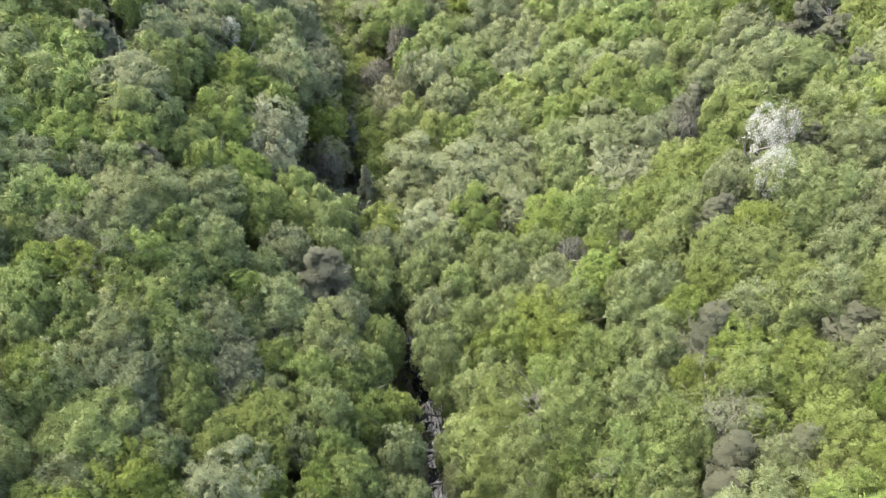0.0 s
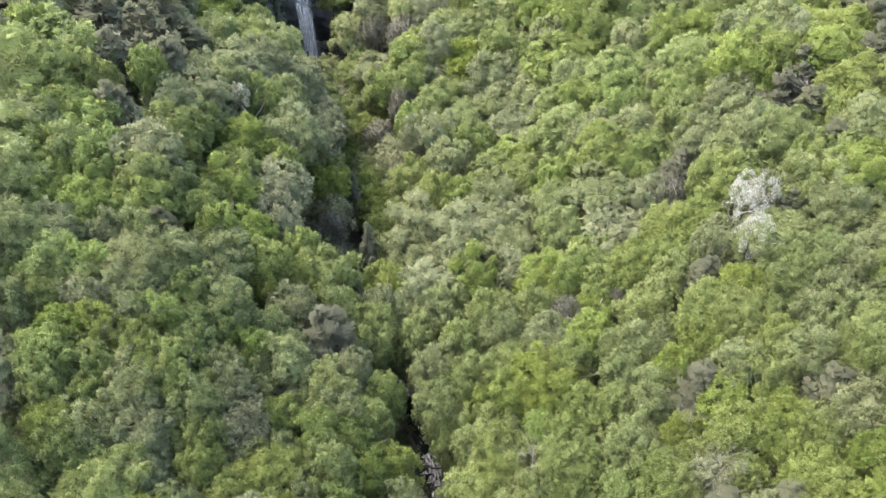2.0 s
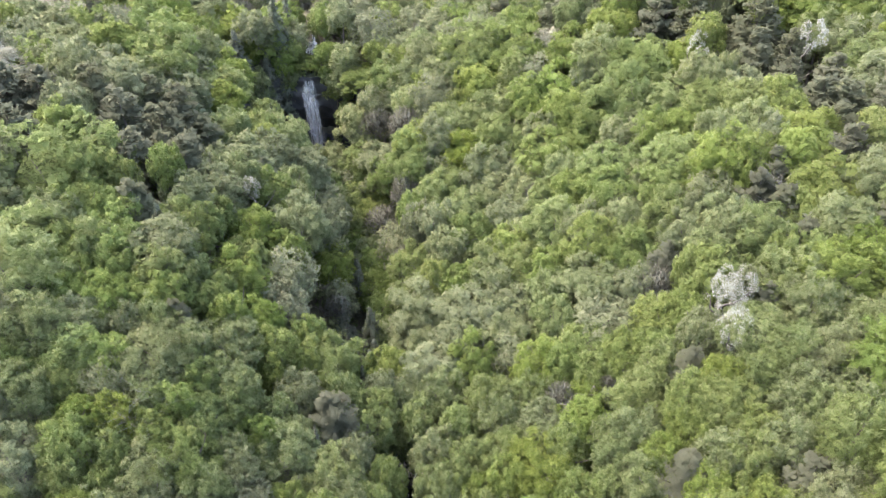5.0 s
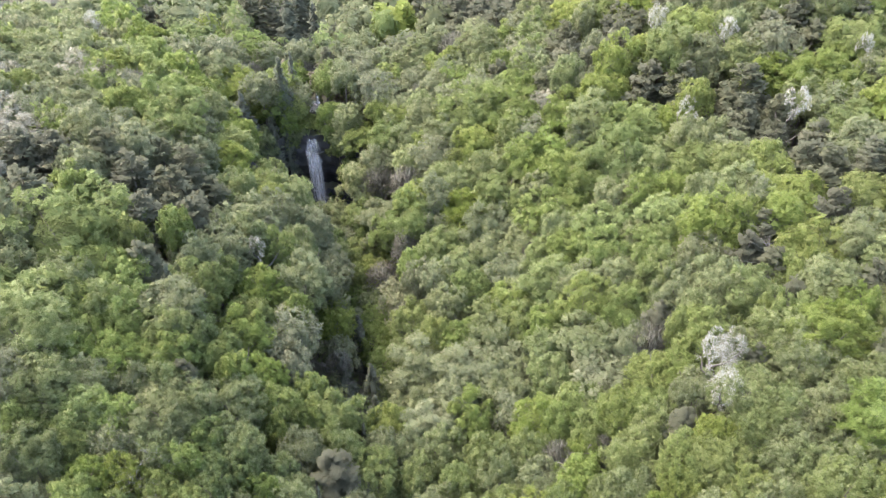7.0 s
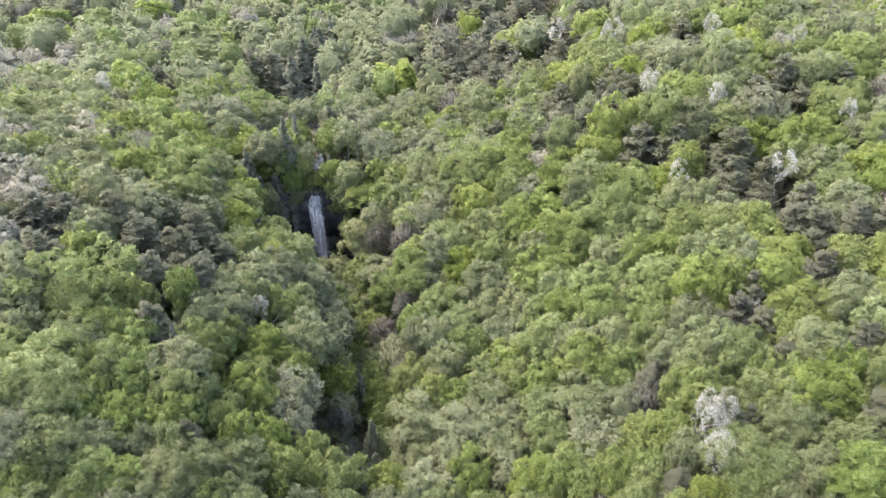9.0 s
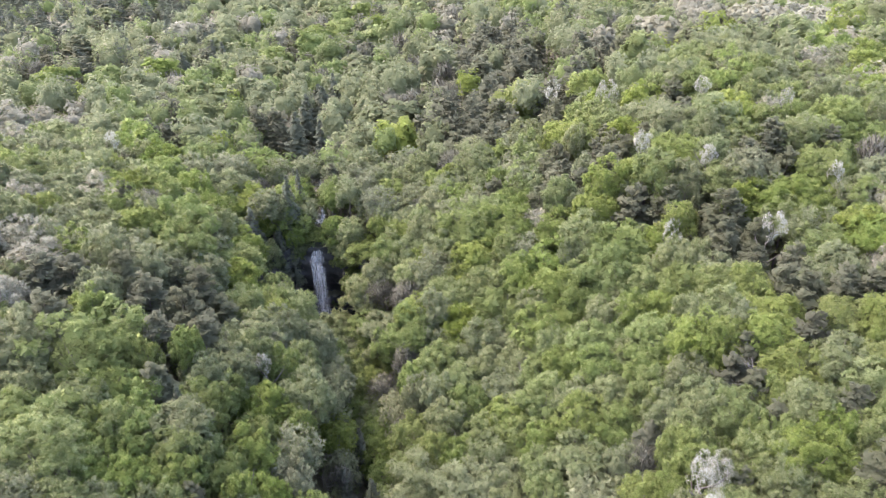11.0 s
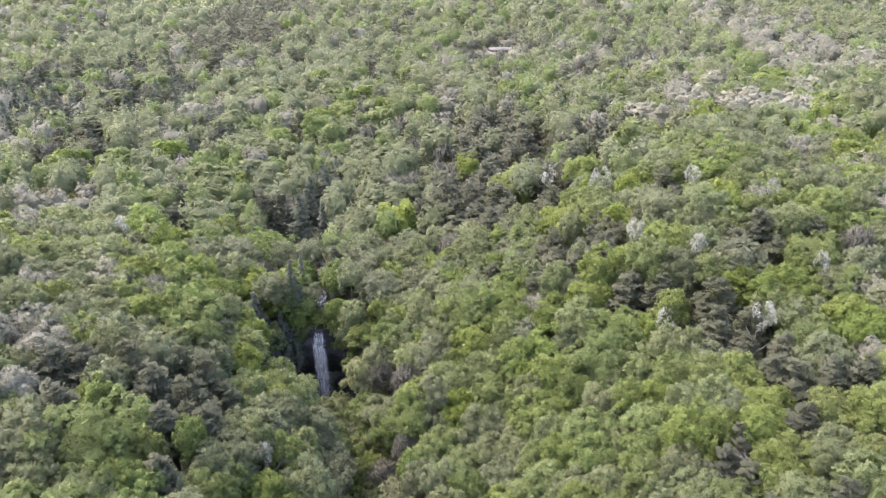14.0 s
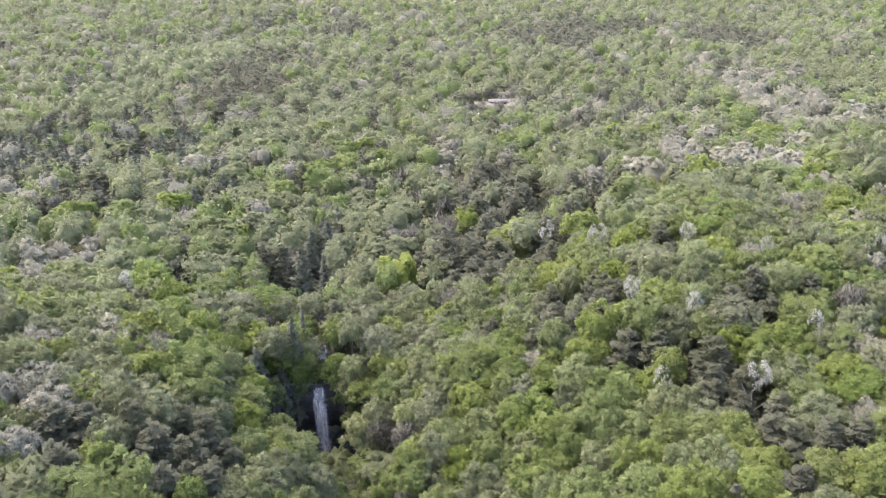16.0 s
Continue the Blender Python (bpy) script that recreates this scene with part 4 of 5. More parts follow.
PICKED += [("cream_hickory", x, y, r) for x, y, r in (
    (102.3, 220.2, 6.8), (106.5, 206.6, 7.5), (121.9, 233.1, 7.3), (86.1, 238.9, 6.1), (97.4, 225.3, 5.9), (69.3, 223.5, 6.6),
    (173.2, 312.1, 7.5), (140.7, 260.6, 7.5), (166.7, 333.9, 7.5), (96.8, 155.4, 5.2), (90.0, 169.1, 4.7), (-71.9, 134.1, 6.4),
    (-68.7, 102.8, 5.4), (-74.1, 106.9, 2.4), (110.9, 210.3, 5.4), (96.9, 209.6, 4.3), (91.7, 214.0, 4.8), (66.4, 229.7, 5.0),
    (51.2, 228.2, 3.9), (-16.5, 223.4, 3.8), (5.9, 324.9, 5.9), (-111.9, 324.6, 6.5), (3.1, 301.4, 4.9), (176.1, 299.6, 6.5),
    (143.9, 272.1, 5.0), (142.8, 298.7, 5.3), (174.5, 473.4, 6.5), (158.5, 456.9, 6.5), (69.8, 143.9, 2.8), (70.1, 91.9, 2.7),
)]
PICKED += [("cream_hickory", x, y, r) for x, y, r in (
    (-68.9, 91.3, 3.4), (-107.0, 170.9, 4.4), (-106.7, 160.6, 3.5), (88.5, 144.1, 3.7), (91.4, 135.4, 3.5),
)]
PICKED += [("bare_tree", x, y, r) for x, y, r in (
    (-6.6, 108.4, 2.8), (-11.1, 108.1, 3.5), (15.7, 98.1, 2.2), (29.1, 70.1, 2.7), (20.6, 56.8, 1.6), (15.2, 57.0, 2.5),
    (-13.1, 129.8, 3.6), (-6.9, 124.3, 3.4), (-6.5, 96.6, 2.5), (-17.4, 85.2, 2.3), (17.0, 398.0, 4.2), (24.0, 393.0, 4.2),
    (33.0, 396.0, 4.2), (44.0, 404.0, 4.2), (51.0, 412.0, 4.2), (13.0, 409.0, 4.2), (56.0, 430.0, 4.2), (46.0, 440.0, 4.2),
    (30.0, 438.0, 4.2), (20.0, 428.0, 4.2),
)]

# stands of one kind: x, y and half-widths of a patch
STANDS = [
    ("pine", 20, 244, 18, 39), ("pine", 11, 192, 11, 19), ("pine", 33, 143, 12, 9), ("pine", 65, 126, 6, 8),
    ("pine", 51, 111, 9, 8), ("hemlock", -185, 362, 62, 88), ("hemlock", -118, 285, 34, 42), ("pine", -144, 498, 40, 46),
    ("pine", -139, 567, 30, 50), ("hemlock", -178, 775, 34, 112), ("pine", 90, 625, 44, 58), ("pine", 226, 594, 34, 60),
    ("pine", 145, 690, 56, 44), ("hemlock", -37, 211, 7, 34), ("cream_hickory", 166, 316, 25, 68), ("budding_maple", -23, 208, 6, 35),
]
STANDS += [
    ("cream_hickory", 179, 449, 36, 49), ("cream_hickory", 108, 213, 16, 15), ("cream_hickory", -109, 190, 13, 25), ("cream_hickory", -77, 113, 7, 13),
    ("pine", -48, 102, 9, 11), ("pine", 60, 92, 8, 9), ("pale_oak", -14, 200, 8, 24), ("pine", -80, 203, 12, 17), ("sweetgum", 64, 169, 14, 20),
    ("pale_oak", 76, 194, 19, 14), ("oak", -50, 144, 10, 12), ("oak", 30, 114, 13, 11), ("pale_oak", -205, 569, 53, 119), ("hemlock", -252, 637, 28, 144),
    ("budding_maple", 229, 422, 21, 113), ("pale_oak", -107, 363, 29, 47), ("pale_oak", -69, 418, 30, 79), ("budding_maple", 62, 474, 30, 34),
    ("hemlock", -41, 150, 5, 9), ("pine", 34, 192, 9, 14), ("pine", 57, 222, 14, 12), ("pine", -97, 724, 22, 60), ("hemlock", -215, 330, 40, 34),
    ("cream_hickory", 108, 179, 12, 12), ("cream_hickory", 79, 241, 10, 14), ("cream_hickory", 130, 280, 14, 30),
]
MIX_LEFT = (("oak", 0.40), ("sweetgum", 0.26), ("pale_oak", 0.18), ("poplar", 0.11), ("budding_maple", 0.02), ("pine", 0.015), ("bare_tree", 0.01))
MIX_RIGHT = (("oak", 0.27), ("sweetgum", 0.24), ("pale_oak", 0.20), ("poplar", 0.24), ("budding_maple", 0.025), ("pine", 0.015), ("bare_tree", 0.01))
MIX_MID = (("oak", 0.20), ("sweetgum", 0.19), ("pale_oak", 0.33), ("poplar", 0.10), ("budding_maple", 0.11), ("cream_hickory", 0.02), ("pine", 0.03), ("bare_tree", 0.02))
# far mix weighted to pale and grey kinds, whose colour stands in for haze
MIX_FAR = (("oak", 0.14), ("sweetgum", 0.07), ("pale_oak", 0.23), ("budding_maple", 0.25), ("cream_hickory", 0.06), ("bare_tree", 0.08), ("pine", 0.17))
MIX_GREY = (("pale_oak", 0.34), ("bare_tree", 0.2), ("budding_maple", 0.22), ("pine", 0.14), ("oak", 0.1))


def kind_at(x, y, r):
    """Which kind grows there: the stand it lies in, or the mix of that side."""
    for kind, cx, cy, rx, ry in STANDS:
        if ((x - cx) / rx) ** 2 + ((y - cy) / ry) ** 2 < 1 and r.rand() < (0.5 if kind == "cream_hickory" or kind == "hemlock" and cy > 250 else 0.86):
            return kind
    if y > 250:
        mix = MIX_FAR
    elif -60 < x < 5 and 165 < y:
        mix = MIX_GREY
    elif y > 95:
        mix = MIX_MID
    else:
        mix = MIX_LEFT if x < -8 else MIX_RIGHT
    q = r.rand()
    for kind, share in mix:
        q -= share
        if q < 0:
            return kind
    return mix[0][0]


# the slot in the canopy over the lower stream
GAP_Y, GAP_X = (24, 31.3, 35.8, 39.6, 43.6, 48.0, 51.5, 56), (0.6, 0.1, -1.5, -1.2, -2.2, -3.3, -5.2, -6.0)


def blocked(x, y, r):
    """Water, the bowl of the falls and the far clearing stay open."""
    d = abs(x - float(np.interp(y, STREAM_Y, STREAM_X)))
    if 24 < y < 56 and abs(x - float(np.interp(y, GAP_Y, GAP_X))) < 0.2 + 0.95 * r:
        return True
    if y < 44 and d < 1.0 + 0.42 * r or 44 <= y < 57 and d < 0.7 + 0.38 * r:
        return True
    if 57 <= y < 260 and d < (0.4 + 0.6 * r if 151 < y < 200 else 0.7):
        return True
    if ((x + 14.5) / 7.5) ** 2 + ((y - 86) / 16.5) ** 2 < 1:
        return True
    b = math.hypot(x - BOWL[0], y - BOWL[1])
    if b < 12.6 and y > 127:
        return True
    return math.hypot((x - 28) / 19, (y - 410) / 22) < 1


# trees that crowd the lip of the falls and the sides of the bowl: x, y, crown radius, top
LIP_TREES = [
    ("poplar", -30.6, 151.6, 2.6, 27.7),
    ("poplar", -32.6, 151.4, 2.2, 31.5), ("oak", -25.4, 150.8, 2.9, 31.5), ("sweetgum", -21.0, 148.4, 3.4, 32.0), ("oak", -17.4, 143.6, 3.6, 28.5),
    ("sweetgum", -15.2, 138.5, 3.4, 25.0), ("hemlock", -36.0, 152.0, 4.2, 42.0), ("pale_oak", -40.6, 149.6, 3.8, 39.0), ("hemlock", -43.6, 145.0, 4.2, 37.0),
    ("hemlock", -43.8, 139.6, 3.2, 33.0), ("oak", -26.2, 157.5, 2.6, 36.0), ("pale_oak", -22.0, 156.0, 3.2, 39.0), ("hemlock", -34.5, 158.0, 2.5, 41.0),
    ("poplar", -13.8, 147.5, 3.0, 34.0), ("oak", -39.8, 131.5, 2.9, 20.0), ("poplar", -36.0, 128.0, 2.7, 17.5), ("oak", -27.0, 127.0, 2.6, 15.5), ("hemlock", -16.8, 85.0, 3.2, 17.0), ("hemlock", -11.6, 82.0, 3.4, 17.5), ("hemlock", -19.0, 66.0, 2.8, 19.0), ("hemlock", -27.0, 70.0, 3.2, 22.0), ("hemlock", -15.0, 95.0, 2.8, 17.0), ("pale_oak", -22.8, 131.5, 2.8, 17.5),
]
# trees rooted on ledges of the cliff: x, y, crown radius, top, foot
LEDGE_TREES = [
    ("hemlock", -35.4, 148.6, 2.4, 27.5, 13.0), ("hemlock", -37.8, 146.2, 2.8, 25.0, 10.0), ("pale_oak", -33.6, 149.9, 1.6, 25.5, 18.0), ("oak", -24.0, 148.4, 2.0, 24.0, 14.0),
    ("hemlock", -38.2, 147.6, 3.6, 31.0, 14.5), ("oak", -35.0, 149.8, 2.4, 30.5, 17.0), ("sweetgum", -40.6, 144.4, 3.0, 29.0, 11.5),
    ("oak", -25.0, 149.7, 2.3, 27.0, 17.0), ("sweetgum", -21.4, 147.4, 2.8, 25.5, 14.0), ("oak", -20.4, 144.8, 3.2, 20.6, 9.5), ("sweetgum", -21.7, 148.6, 3.5, 27.8, 16.0), ("poplar", -34.6, 150.0, 1.9, 24.2, 17.0), ("sweetgum", -33.0, 150.4, 1.7, 25.8, 19.5),
]
placed = []
cellsize = 12.0
buckets = {}


def room(x, y, r, tight):
    i, j = int(x // cellsize), int(y // cellsize)
    for a in (i - 1, i, i + 1):
        for b in (j - 1, j, j + 1):
            for px, py, pr in buckets.get((a, b), ()):
                if (px - x) ** 2 + (py - y) ** 2 < (tight * (pr + r)) ** 2:
                    return False
    return True


def take(x, y, r):
    buckets.setdefault((int(x // cellsize), int(y // cellsize)), []).append((x, y, r))


wood = np.random.RandomState(5)
for kind, x, y, r in PICKED:
    take(x, y, r)
    rise = 0.5 * r * (0.75 if kind not in CONES else 0.9) + (2.6 if kind == "dogwood" else 0)
    tree(kind, x, y, r, float(treetop(x, y)) + rise)

for kind, x, y, r, top, foot in LEDGE_TREES:
    take(x, y, r)
    tree(kind, x, y, r, top, foot)
for kind, x, y, r, top in LIP_TREES:
    take(x, y, r)
    tree(kind, x, y, r, top)

# near wood: single trees
singles = {}
tries = 16000
for k in range(tries):
    y = 12 + 160 * wood.rand() ** 0.6 if k % 4 else 12 + 55 * wood.rand()
    x = (wood.rand() * 2 - 1) * max(0.64 * (y + 12) + 10, 48)
    r = (3.3 + 2.6 * wood.rand() ** 1.2) * (1 - 0.42 * (k / tries) ** 2)
    if blocked(x, y, r) or not room(x, y, r, 0.56):
        continue
    kind = kind_at(x, y, wood)
    if kind == "hemlock":
        r *= 0.75
    if singles.get(kind, 0) >= 260:
        continue
    singles[kind] = singles.get(kind, 0) + 1
    take(x, y, r)
    tree(kind, x, y, r, float(treetop(x, y)) + 0.4 * r + wood.randn() * 1.1)

# far wood: too many to count, one mesh for each kind
FAR_SEEDS = {(kind, grade): [crown_mesh(kind, 900 + 7 * v + grade, 2 * n if kind in CONES else n, s / 4.4, 0.2, rings, 2 + rings) for v in range(6)] for kind in KINDS for grade, (n, s, rings) in enumerate(((380, 0.85, 7), (170, 1.0, 6), (36, 1.6, 5)))}
heap = {kind: [] for kind in KINDS}
def far_tree(px, py, r, grade):
    """Adds one far tree to the heap of its kind."""
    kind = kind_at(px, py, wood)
    if kind in CONES:
        r *= 1.25
    take(px, py, r)
    top = float(treetop(px, py)) + 0.4 * r + wood.randn() * 1.6
    low = float(ground(px, py))
    shape, faces = FAR_SEEDS[kind, grade][wood.randint(0, 6)]
    turn = wood.rand() * 2 * math.pi
    c, s = math.cos(turn), math.sin(turn)
    q = np.empty_like(shape)
    q[:, 0] = px + r * (c * shape[:, 0] - s * shape[:, 1])
    q[:, 1] = py + r * (s * shape[:, 0] + c * shape[:, 1])
    q[:, 3] = c * shape[:, 3] - s * shape[:, 4]
    q[:, 4] = s * shape[:, 3] + c * shape[:, 4]
    q[:, 5] = shape[:, 5]
    if kind in CONES:
        high = min(top - low, (2.6 if kind == "pine" else 3.4) * r)
        q[:, 2] = top - high + high * shape[:, 2] / SLIM[kind]
    else:
        tall = max(r * 1.3, 4.5)
        q[:, 2] = top - tall * 0.9 + tall * shape[:, 2]
    heap[kind].append((q, faces))


y = 165.0
while y < 1150:
    gap = 7.0 + 0.0038 * y
    half_width = 0.62 * (y + 20) + 25
    x = -half_width + gap * wood.rand()
    while x < half_width:
        px, py = x + gap * 0.42 * wood.randn(), y + gap * 0.42 * wood.randn()
        r = (gap * 0.5) * (0.9 + 0.5 * wood.rand())
        x += gap
        if py < 164 or blocked(px, py, r) or not room(px, py, r, 0.5):
            continue
        d = math.hypot(px, py)
        far_tree(px, py, r, 0 if d < 300 else 1 if d < 520 else 2)
    y += gap * 0.87
# the wood goes on behind and beside the eye
for k in range(3000):
    px, py = (wood.rand() * 2 - 1) * 180, -130 + 330 * wood.rand()
    r = 3.6 + 1.8 * wood.rand()
    if py > 6 and abs(px) < max(0.64 * (py + 12) + 10, 48) or py > 160 and abs(px) < 0.62 * (py + 20) + 25:
        continue
    if blocked(px, py, r) or not room(px, py, r, 0.6):
        continue
    far_tree(px, py, r, 1 if math.hypot(px, py + 6) < 90 else 2)
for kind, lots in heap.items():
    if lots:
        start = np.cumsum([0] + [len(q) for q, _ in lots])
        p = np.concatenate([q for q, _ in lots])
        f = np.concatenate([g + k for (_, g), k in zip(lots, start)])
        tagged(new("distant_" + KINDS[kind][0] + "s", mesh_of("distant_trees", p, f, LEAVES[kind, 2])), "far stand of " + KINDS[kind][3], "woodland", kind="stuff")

# understory: low leafy growth that fills the floor between the trunks
low_rng = np.random.RandomState(31)
n = 7400
uy_ = 5 + 290 * low_rng.rand(n) ** 0.7
ux_ = (low_rng.rand(n) * 2 - 1) * (0.66 * (uy_ + 12) + 10)
keep = np.abs(ux_ - np.interp(uy_, STREAM_Y, STREAM_X)) > np.where((uy_ > 150) | (uy_ < 60), 1.7, 2.6)
keep &= np.hypot(ux_ - BOWL[0], uy_ - BOWL[1]) > 13
ux_, uy_ = ux_[keep], uy_[keep]
uz_ = ground(ux_, uy_)
# growth along the cliff's edge, thinnest where the water goes over
rim = np.array([a for a in np.linspace(radians(-10), radians(190), 90) if abs(a - math.pi / 2) > 0.13])
rim_r = 12.0 + 4.5 * low_rng.rand(len(rim))
ux_ = np.concatenate([ux_, BOWL[0] + 1.12 * rim_r * np.cos(rim)])
uy_ = np.concatenate([uy_, BOWL[1] + rim_r * np.sin(rim)])
uz_ = np.concatenate([uz_, np.full(len(rim), LIP_Z + 0.4)])
n = len(ux_)
per = 13
mound = np.repeat(np.stack([ux_, uy_, uz_], 1), per, 0)
e = unit(low_rng, n * per)
e[:, 2] = np.abs(e[:, 2])
size_ = np.repeat(0.9 + 1.5 * low_rng.rand(n), per)[:, None]
p = mound + e * size_ * np.array([1.15, 1.15, 1.2]) * (0.8 + 0.3 * low_rng.rand(n * per, 1))
p = sprays(p, e + 0.6 * low_rng.randn(n * per, 3), np.full(n * per, 1.05), low_rng)
tagged(new("understory", mesh_of("understory", p, fan(p), LEAVES["shrub", 1])), "low dark green shrubs and saplings on the forest floor", "undergrowth", kind="stuff")

# saplings under the canopy: slim stems with small loose crowns
n = 2600
sap_y = 8 + 170 * low_rng.rand(n) ** 0.75
sap_x = (low_rng.rand(n) * 2 - 1) * (0.64 * (sap_y + 12) + 8)
keep = np.abs(sap_x - np.interp(sap_y, STREAM_Y, STREAM_X)) > 3.0
keep &= np.hypot(sap_x - BOWL[0], sap_y - BOWL[1]) > 15
sap_x, sap_y = sap_x[keep], sap_y[keep]
n = len(sap_x)
sap_z = ground(sap_x, sap_y)
sap_h = 5.0 + 5.5 * low_rng.rand(n)
per = 40
wide = np.repeat(1.2 + 1.0 * low_rng.rand(n), per)[:, None]
head = np.repeat(np.stack([sap_x, sap_y, sap_z + sap_h], 1), per, 0)
e = unit(low_rng, n * per)
p = head + e * wide * np.array([1, 1, 0.9]) * low_rng.rand(n * per, 1) ** 0.4
p = sprays(p, e * 0.5 + np.array([0, 0, 0.6]) + 0.6 * low_rng.randn(n * per, 3), np.full(n * per, 0.75), low_rng, 1.0, e * 0.5 + np.array([0, 0, 0.8]))
tagged(new("saplings", mesh_of("saplings", p, fan(p), LEAVES["sweetgum", 1])), "young green saplings growing in the gaps under the canopy", "undergrowth", kind="stuff")
foot = np.stack([sap_x, sap_y, sap_z - 0.3], 1)
tip = foot + np.array([0, 0, 1.0]) * (sap_h + 0.3)[:, None]
stems = np.stack([foot + [0.09, 0, 0], foot + [-0.05, 0.08, 0], foot + [-0.05, -0.08, 0], tip], 1).reshape(-1, 3)
sides = (np.arange(n) * 4)[:, None, None] + np.array([[0, 1, 3], [1, 2, 3], [2, 0, 3]])
tagged(new("sapling_stems", mesh_of("sapling_stems", stems, sides.reshape(-1, 3), BARK)), "slim grey-brown stems of the saplings under the canopy", "undergrowth", kind="stuff")


# ---- dead trees ----
SNAG = [trunk_mesh(800 + v, 9, False, PALE_WOOD, 0.0040, 0.050, 8, 0.9) for v in range(3)]


def dead_tree(x, y, top, v):
    z = base_height(x, y)
    root = tagged(new("dead_tree"), "bleached leafless dead tree with forked bare limbs", "tree", "dead trees of the wood")
    root.location = (x, y, z)
    h = (top - z) / 0.98
    part("trunk", SNAG[v], root, scale=(h, h, h), turn=v * 1.7)


for x, y, top, v in ((-33.3, 47.6, 37.6, 0), (-31.3, 48.4, 37.2, 1), (10.4, 37.8, 26.8, 2), (25.0, 36.3, 34.6, 1), (25.5, 33.4, 34.4, 0), (45.9, 76.4, 46.2, 2)):
    dead_tree(x, y, top, v)


# ---- rocks ----
def boulder_mesh(seed, mat, flat=0.7):
    bm = bmesh.new()
    bmesh.ops.create_icosphere(bm, subdivisions=2, radius=1.0)
    off = Vector((seed * 3.7, seed * 1.3, 0))
    for v in bm.verts:
        d = 1 + 0.32 * noise.noise(v.co * 1.1 + off) + 0.12 * noise.noise(v.co * 3.1 + off)
        v.co *= d
        v.co.z = max(v.co.z * flat, -0.45)
    me = bpy.data.meshes.new("boulder")
    bm.to_mesh(me)
    bm.free()
    me.materials.append(mat)
    return me


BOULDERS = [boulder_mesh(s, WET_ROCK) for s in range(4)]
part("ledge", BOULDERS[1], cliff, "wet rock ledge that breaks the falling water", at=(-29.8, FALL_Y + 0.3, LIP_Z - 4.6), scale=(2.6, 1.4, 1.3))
PALE_BOULDERS = [boulder_mesh(s + 9, PALE_ROCK, 0.9) for s in range(2)]
stone_rng = np.random.RandomState(12)
for k in range(84):
    y = 30 + 116 * stone_rng.rand() if k > 30 else 34 + 34 * stone_rng.rand()
    side = stone_rng.choice((-1, 1)) * (0.4 + 2.2 * stone_rng.rand())
    x = float(np.interp(y, STREAM_Y, STREAM_X)) + side
    s = 0.3 + 0.8 * stone_rng.rand() ** 2
    ob = tagged(new("boulder", BOULDERS[k % 4]), "dark wet boulder lying in the stream bed", "rock", "boulders of the stream")
    ob.matrix_world = pose(x, y, float(ground(x, y)) + 0.25 * s, 0, 0, stone_rng.rand() * 360) @ Matrix.Diagonal((s * 1.3, s, s, 1))
for x, y, w, h in ((45.3, 70.0, 1.7, 12.5), (49.6, 67.6, 1.2, 12.0), (29.6, 76.2, 0.9, 11.5)):
    ob = tagged(new("rock_outcrop", PALE_BOULDERS[int(x) % 2]), "pale sandstone outcrop standing among the pines", "rock", "pale outcrops")
    ob.matrix_world = pose(x, y, float(ground(x, y)) + h * 0.3, 0, 0, x * 7) @ Matrix.Diagonal((w * 1.4, w, h * 0.75, 1))


# ---- far clearing ----
def box(w, d, h, x=0.0, y=0.0, z=0.0):
    v = np.array([(sx * w / 2 + x, sy * d / 2 + y, sz * h + z) for sz in (0, 1) for sx, sy in ((-1, -1), (1, -1), (1, 1), (-1, 1))])
    return v, np.array([(0, 3, 2, 1), (4, 5, 6, 7), (0, 1, 5, 4), (1, 2, 6, 5), (2, 3, 7, 6), (3, 0, 4, 7)])


PLANK = mottled("tan_boards", ((0.3, (0.06, 0.052, 0.042)), (0.7, (0.11, 0.098, 0.082))), 1.2, 0.85, 0.2, 5.0, (0.3, 0.3, 4))
ROOF = mottled("weathered_roof", ((0.3, (0.070, 0.066, 0.055)), (0.7, (0.115, 0.108, 0.092))), 0.8, 0.8, 0.3, 6.0)
PANE = mottled("dark_pane", ((0.3, (0.02, 0.022, 0.025)), (0.7, (0.05, 0.055, 0.06))), 1.0, 0.15, 0.0)
cz = float(ground(38, 427))
house = tagged(new("house"), "low tan boarded house with a weathered roof in a forest clearing", "house")
house.location = (39, 427, cz - 0.2)
house.rotation_euler = (0, 0, radians(5))
house.scale = (1.4, 0.8, 0.6)
part("wall", mesh_of("wall", *box(14, 6, 3.0), PLANK), house)
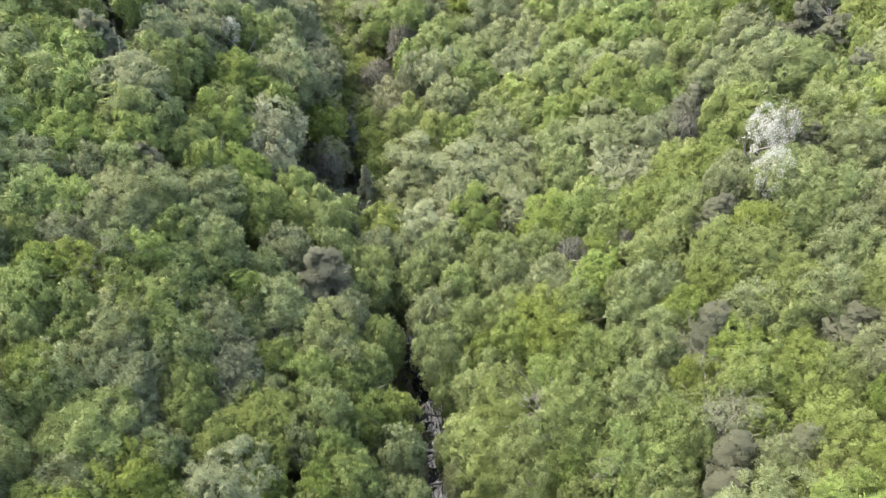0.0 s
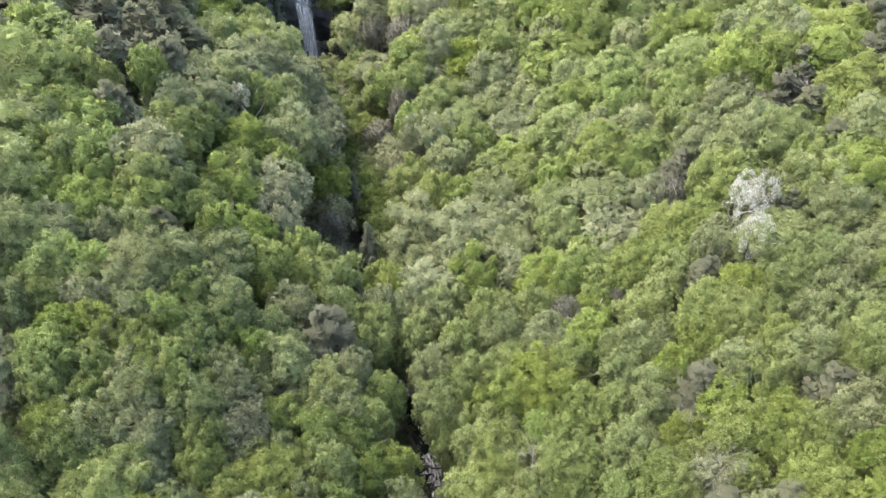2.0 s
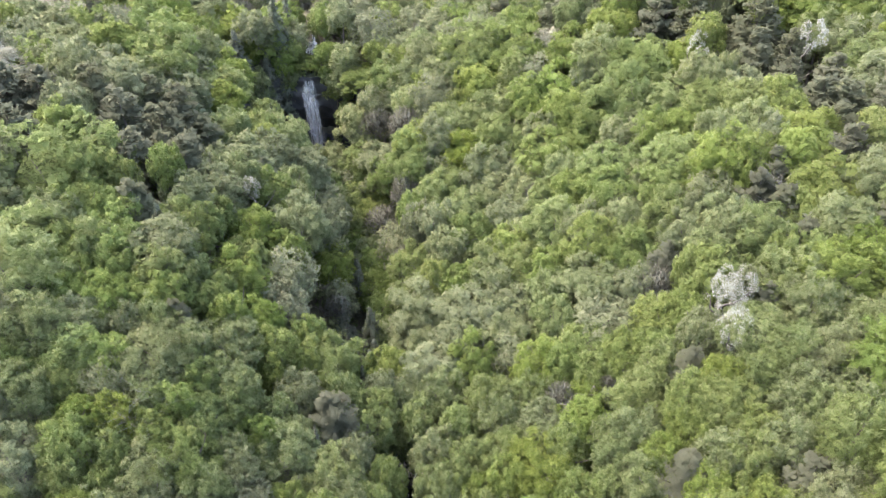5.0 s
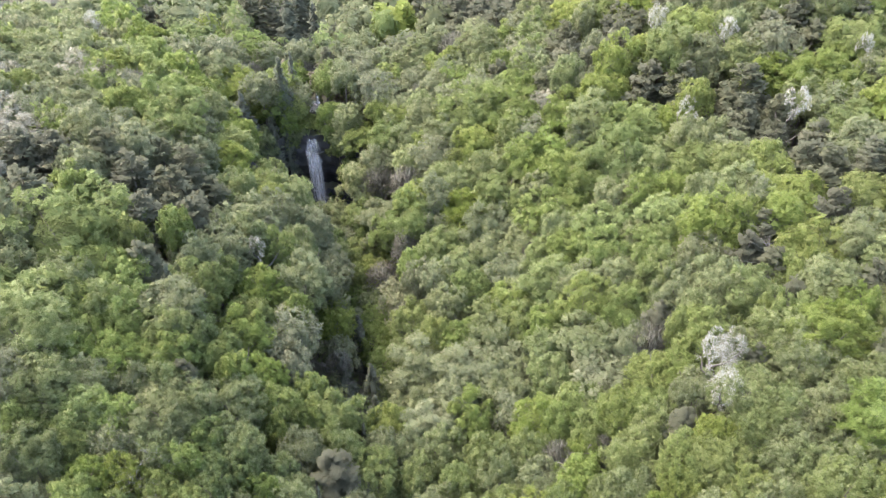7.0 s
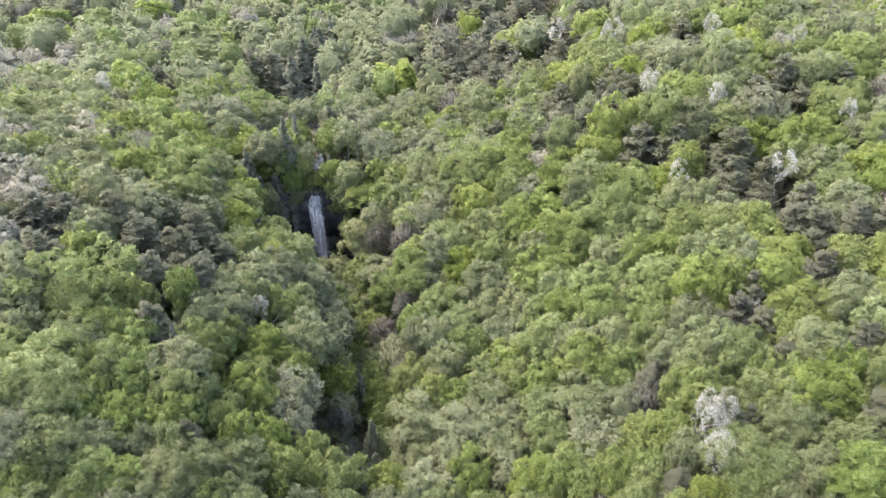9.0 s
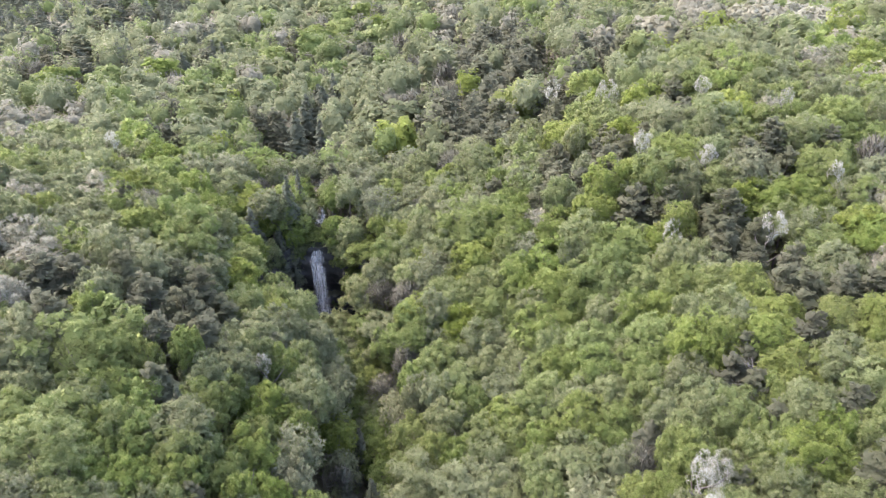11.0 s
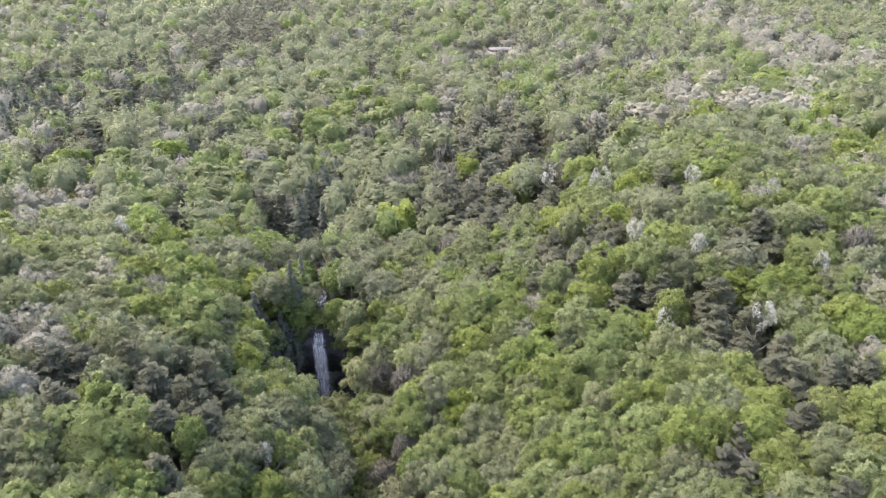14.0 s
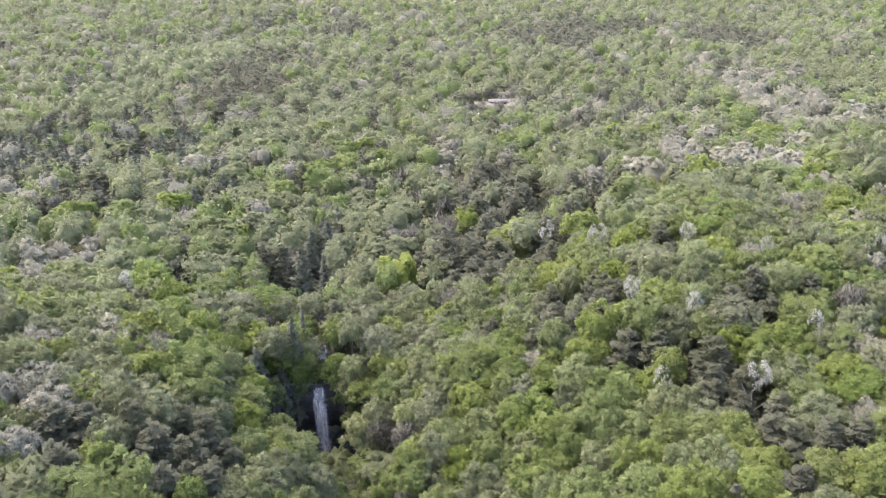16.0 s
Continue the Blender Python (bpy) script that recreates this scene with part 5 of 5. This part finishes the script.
rv = np.array([(-7.6, -3.6, 2.9), (7.6, -3.6, 2.9), (7.6, 0, 5.0), (-7.6, 0, 5.0), (7.6, 3.6, 2.9), (-7.6, 3.6, 2.9), (-7.6, -3.6, 3.1), (7.6, -3.6, 3.1), (7.6, 0, 5.2), (-7.6, 0, 5.2), (7.6, 3.6, 3.1), (-7.6, 3.6, 3.1)])
rf = np.array([(0, 3, 2, 1), (3, 5, 4, 2), (6, 7, 8, 9), (9, 8, 10, 11), (0, 1, 7, 6), (5, 11, 10, 4), (0, 6, 9, 3), (3, 9, 11, 5), (1, 2, 8, 7), (2, 4, 10, 8)])
part("roof", mesh_of("roof", rv, rf, ROOF), house, "weathered grey-brown roof")
for wx in (-4.6, -1.4, 4.4):
    window = part("window", mesh_of("window", *box(1.3, 0.12, 1.1, wx, -3.03, 1.1), PANE), house, "dark window pane")
    part("sill", mesh_of("sill", *box(1.5, 0.22, 0.1, wx, -3.08, 1.0), ROOF), window)
part("door", mesh_of("door", *box(1.0, 0.12, 2.05, 1.6, -3.03, 0.05), ROOF), house, "plain boarded door")
a_ = np.linspace(0, 2 * math.pi, 40, endpoint=False)
q_ = np.linspace(0.02, 1, 8)
ex = 26 + 10 * q_[:, None] * np.cos(a_) * (1 + 0.15 * np.sin(3 * a_))
ey = 410 + 6.5 * q_[:, None] * np.sin(a_) * (1 + 0.12 * np.cos(2 * a_))
yard = np.stack([ex, ey, ground(ex, ey) + 0.25], -1).reshape(-1, 3)
tagged(new("yard", mesh_of("yard", yard, grid_faces(8, 40, True), EARTH, flat=False)), "patch of bare pale earth in the clearing", "ground", kind="structure")
for x, y, s in ((22.5, 407, 1.3), (25, 405.5, 0.9), (18, 412, 1.0), (32, 409, 0.7), (15.5, 410, 0.8)):
    ob = tagged(new("boulder", PALE_BOULDERS[int(s * 10) % 2]), "pale boulder in the forest clearing", "rock", "boulders of the clearing")
    ob.matrix_world = pose(x, y, float(ground(x, y)) + 0.3, 0, 0, x * 31) @ Matrix.Diagonal((s * 1.4, s, s, 1))
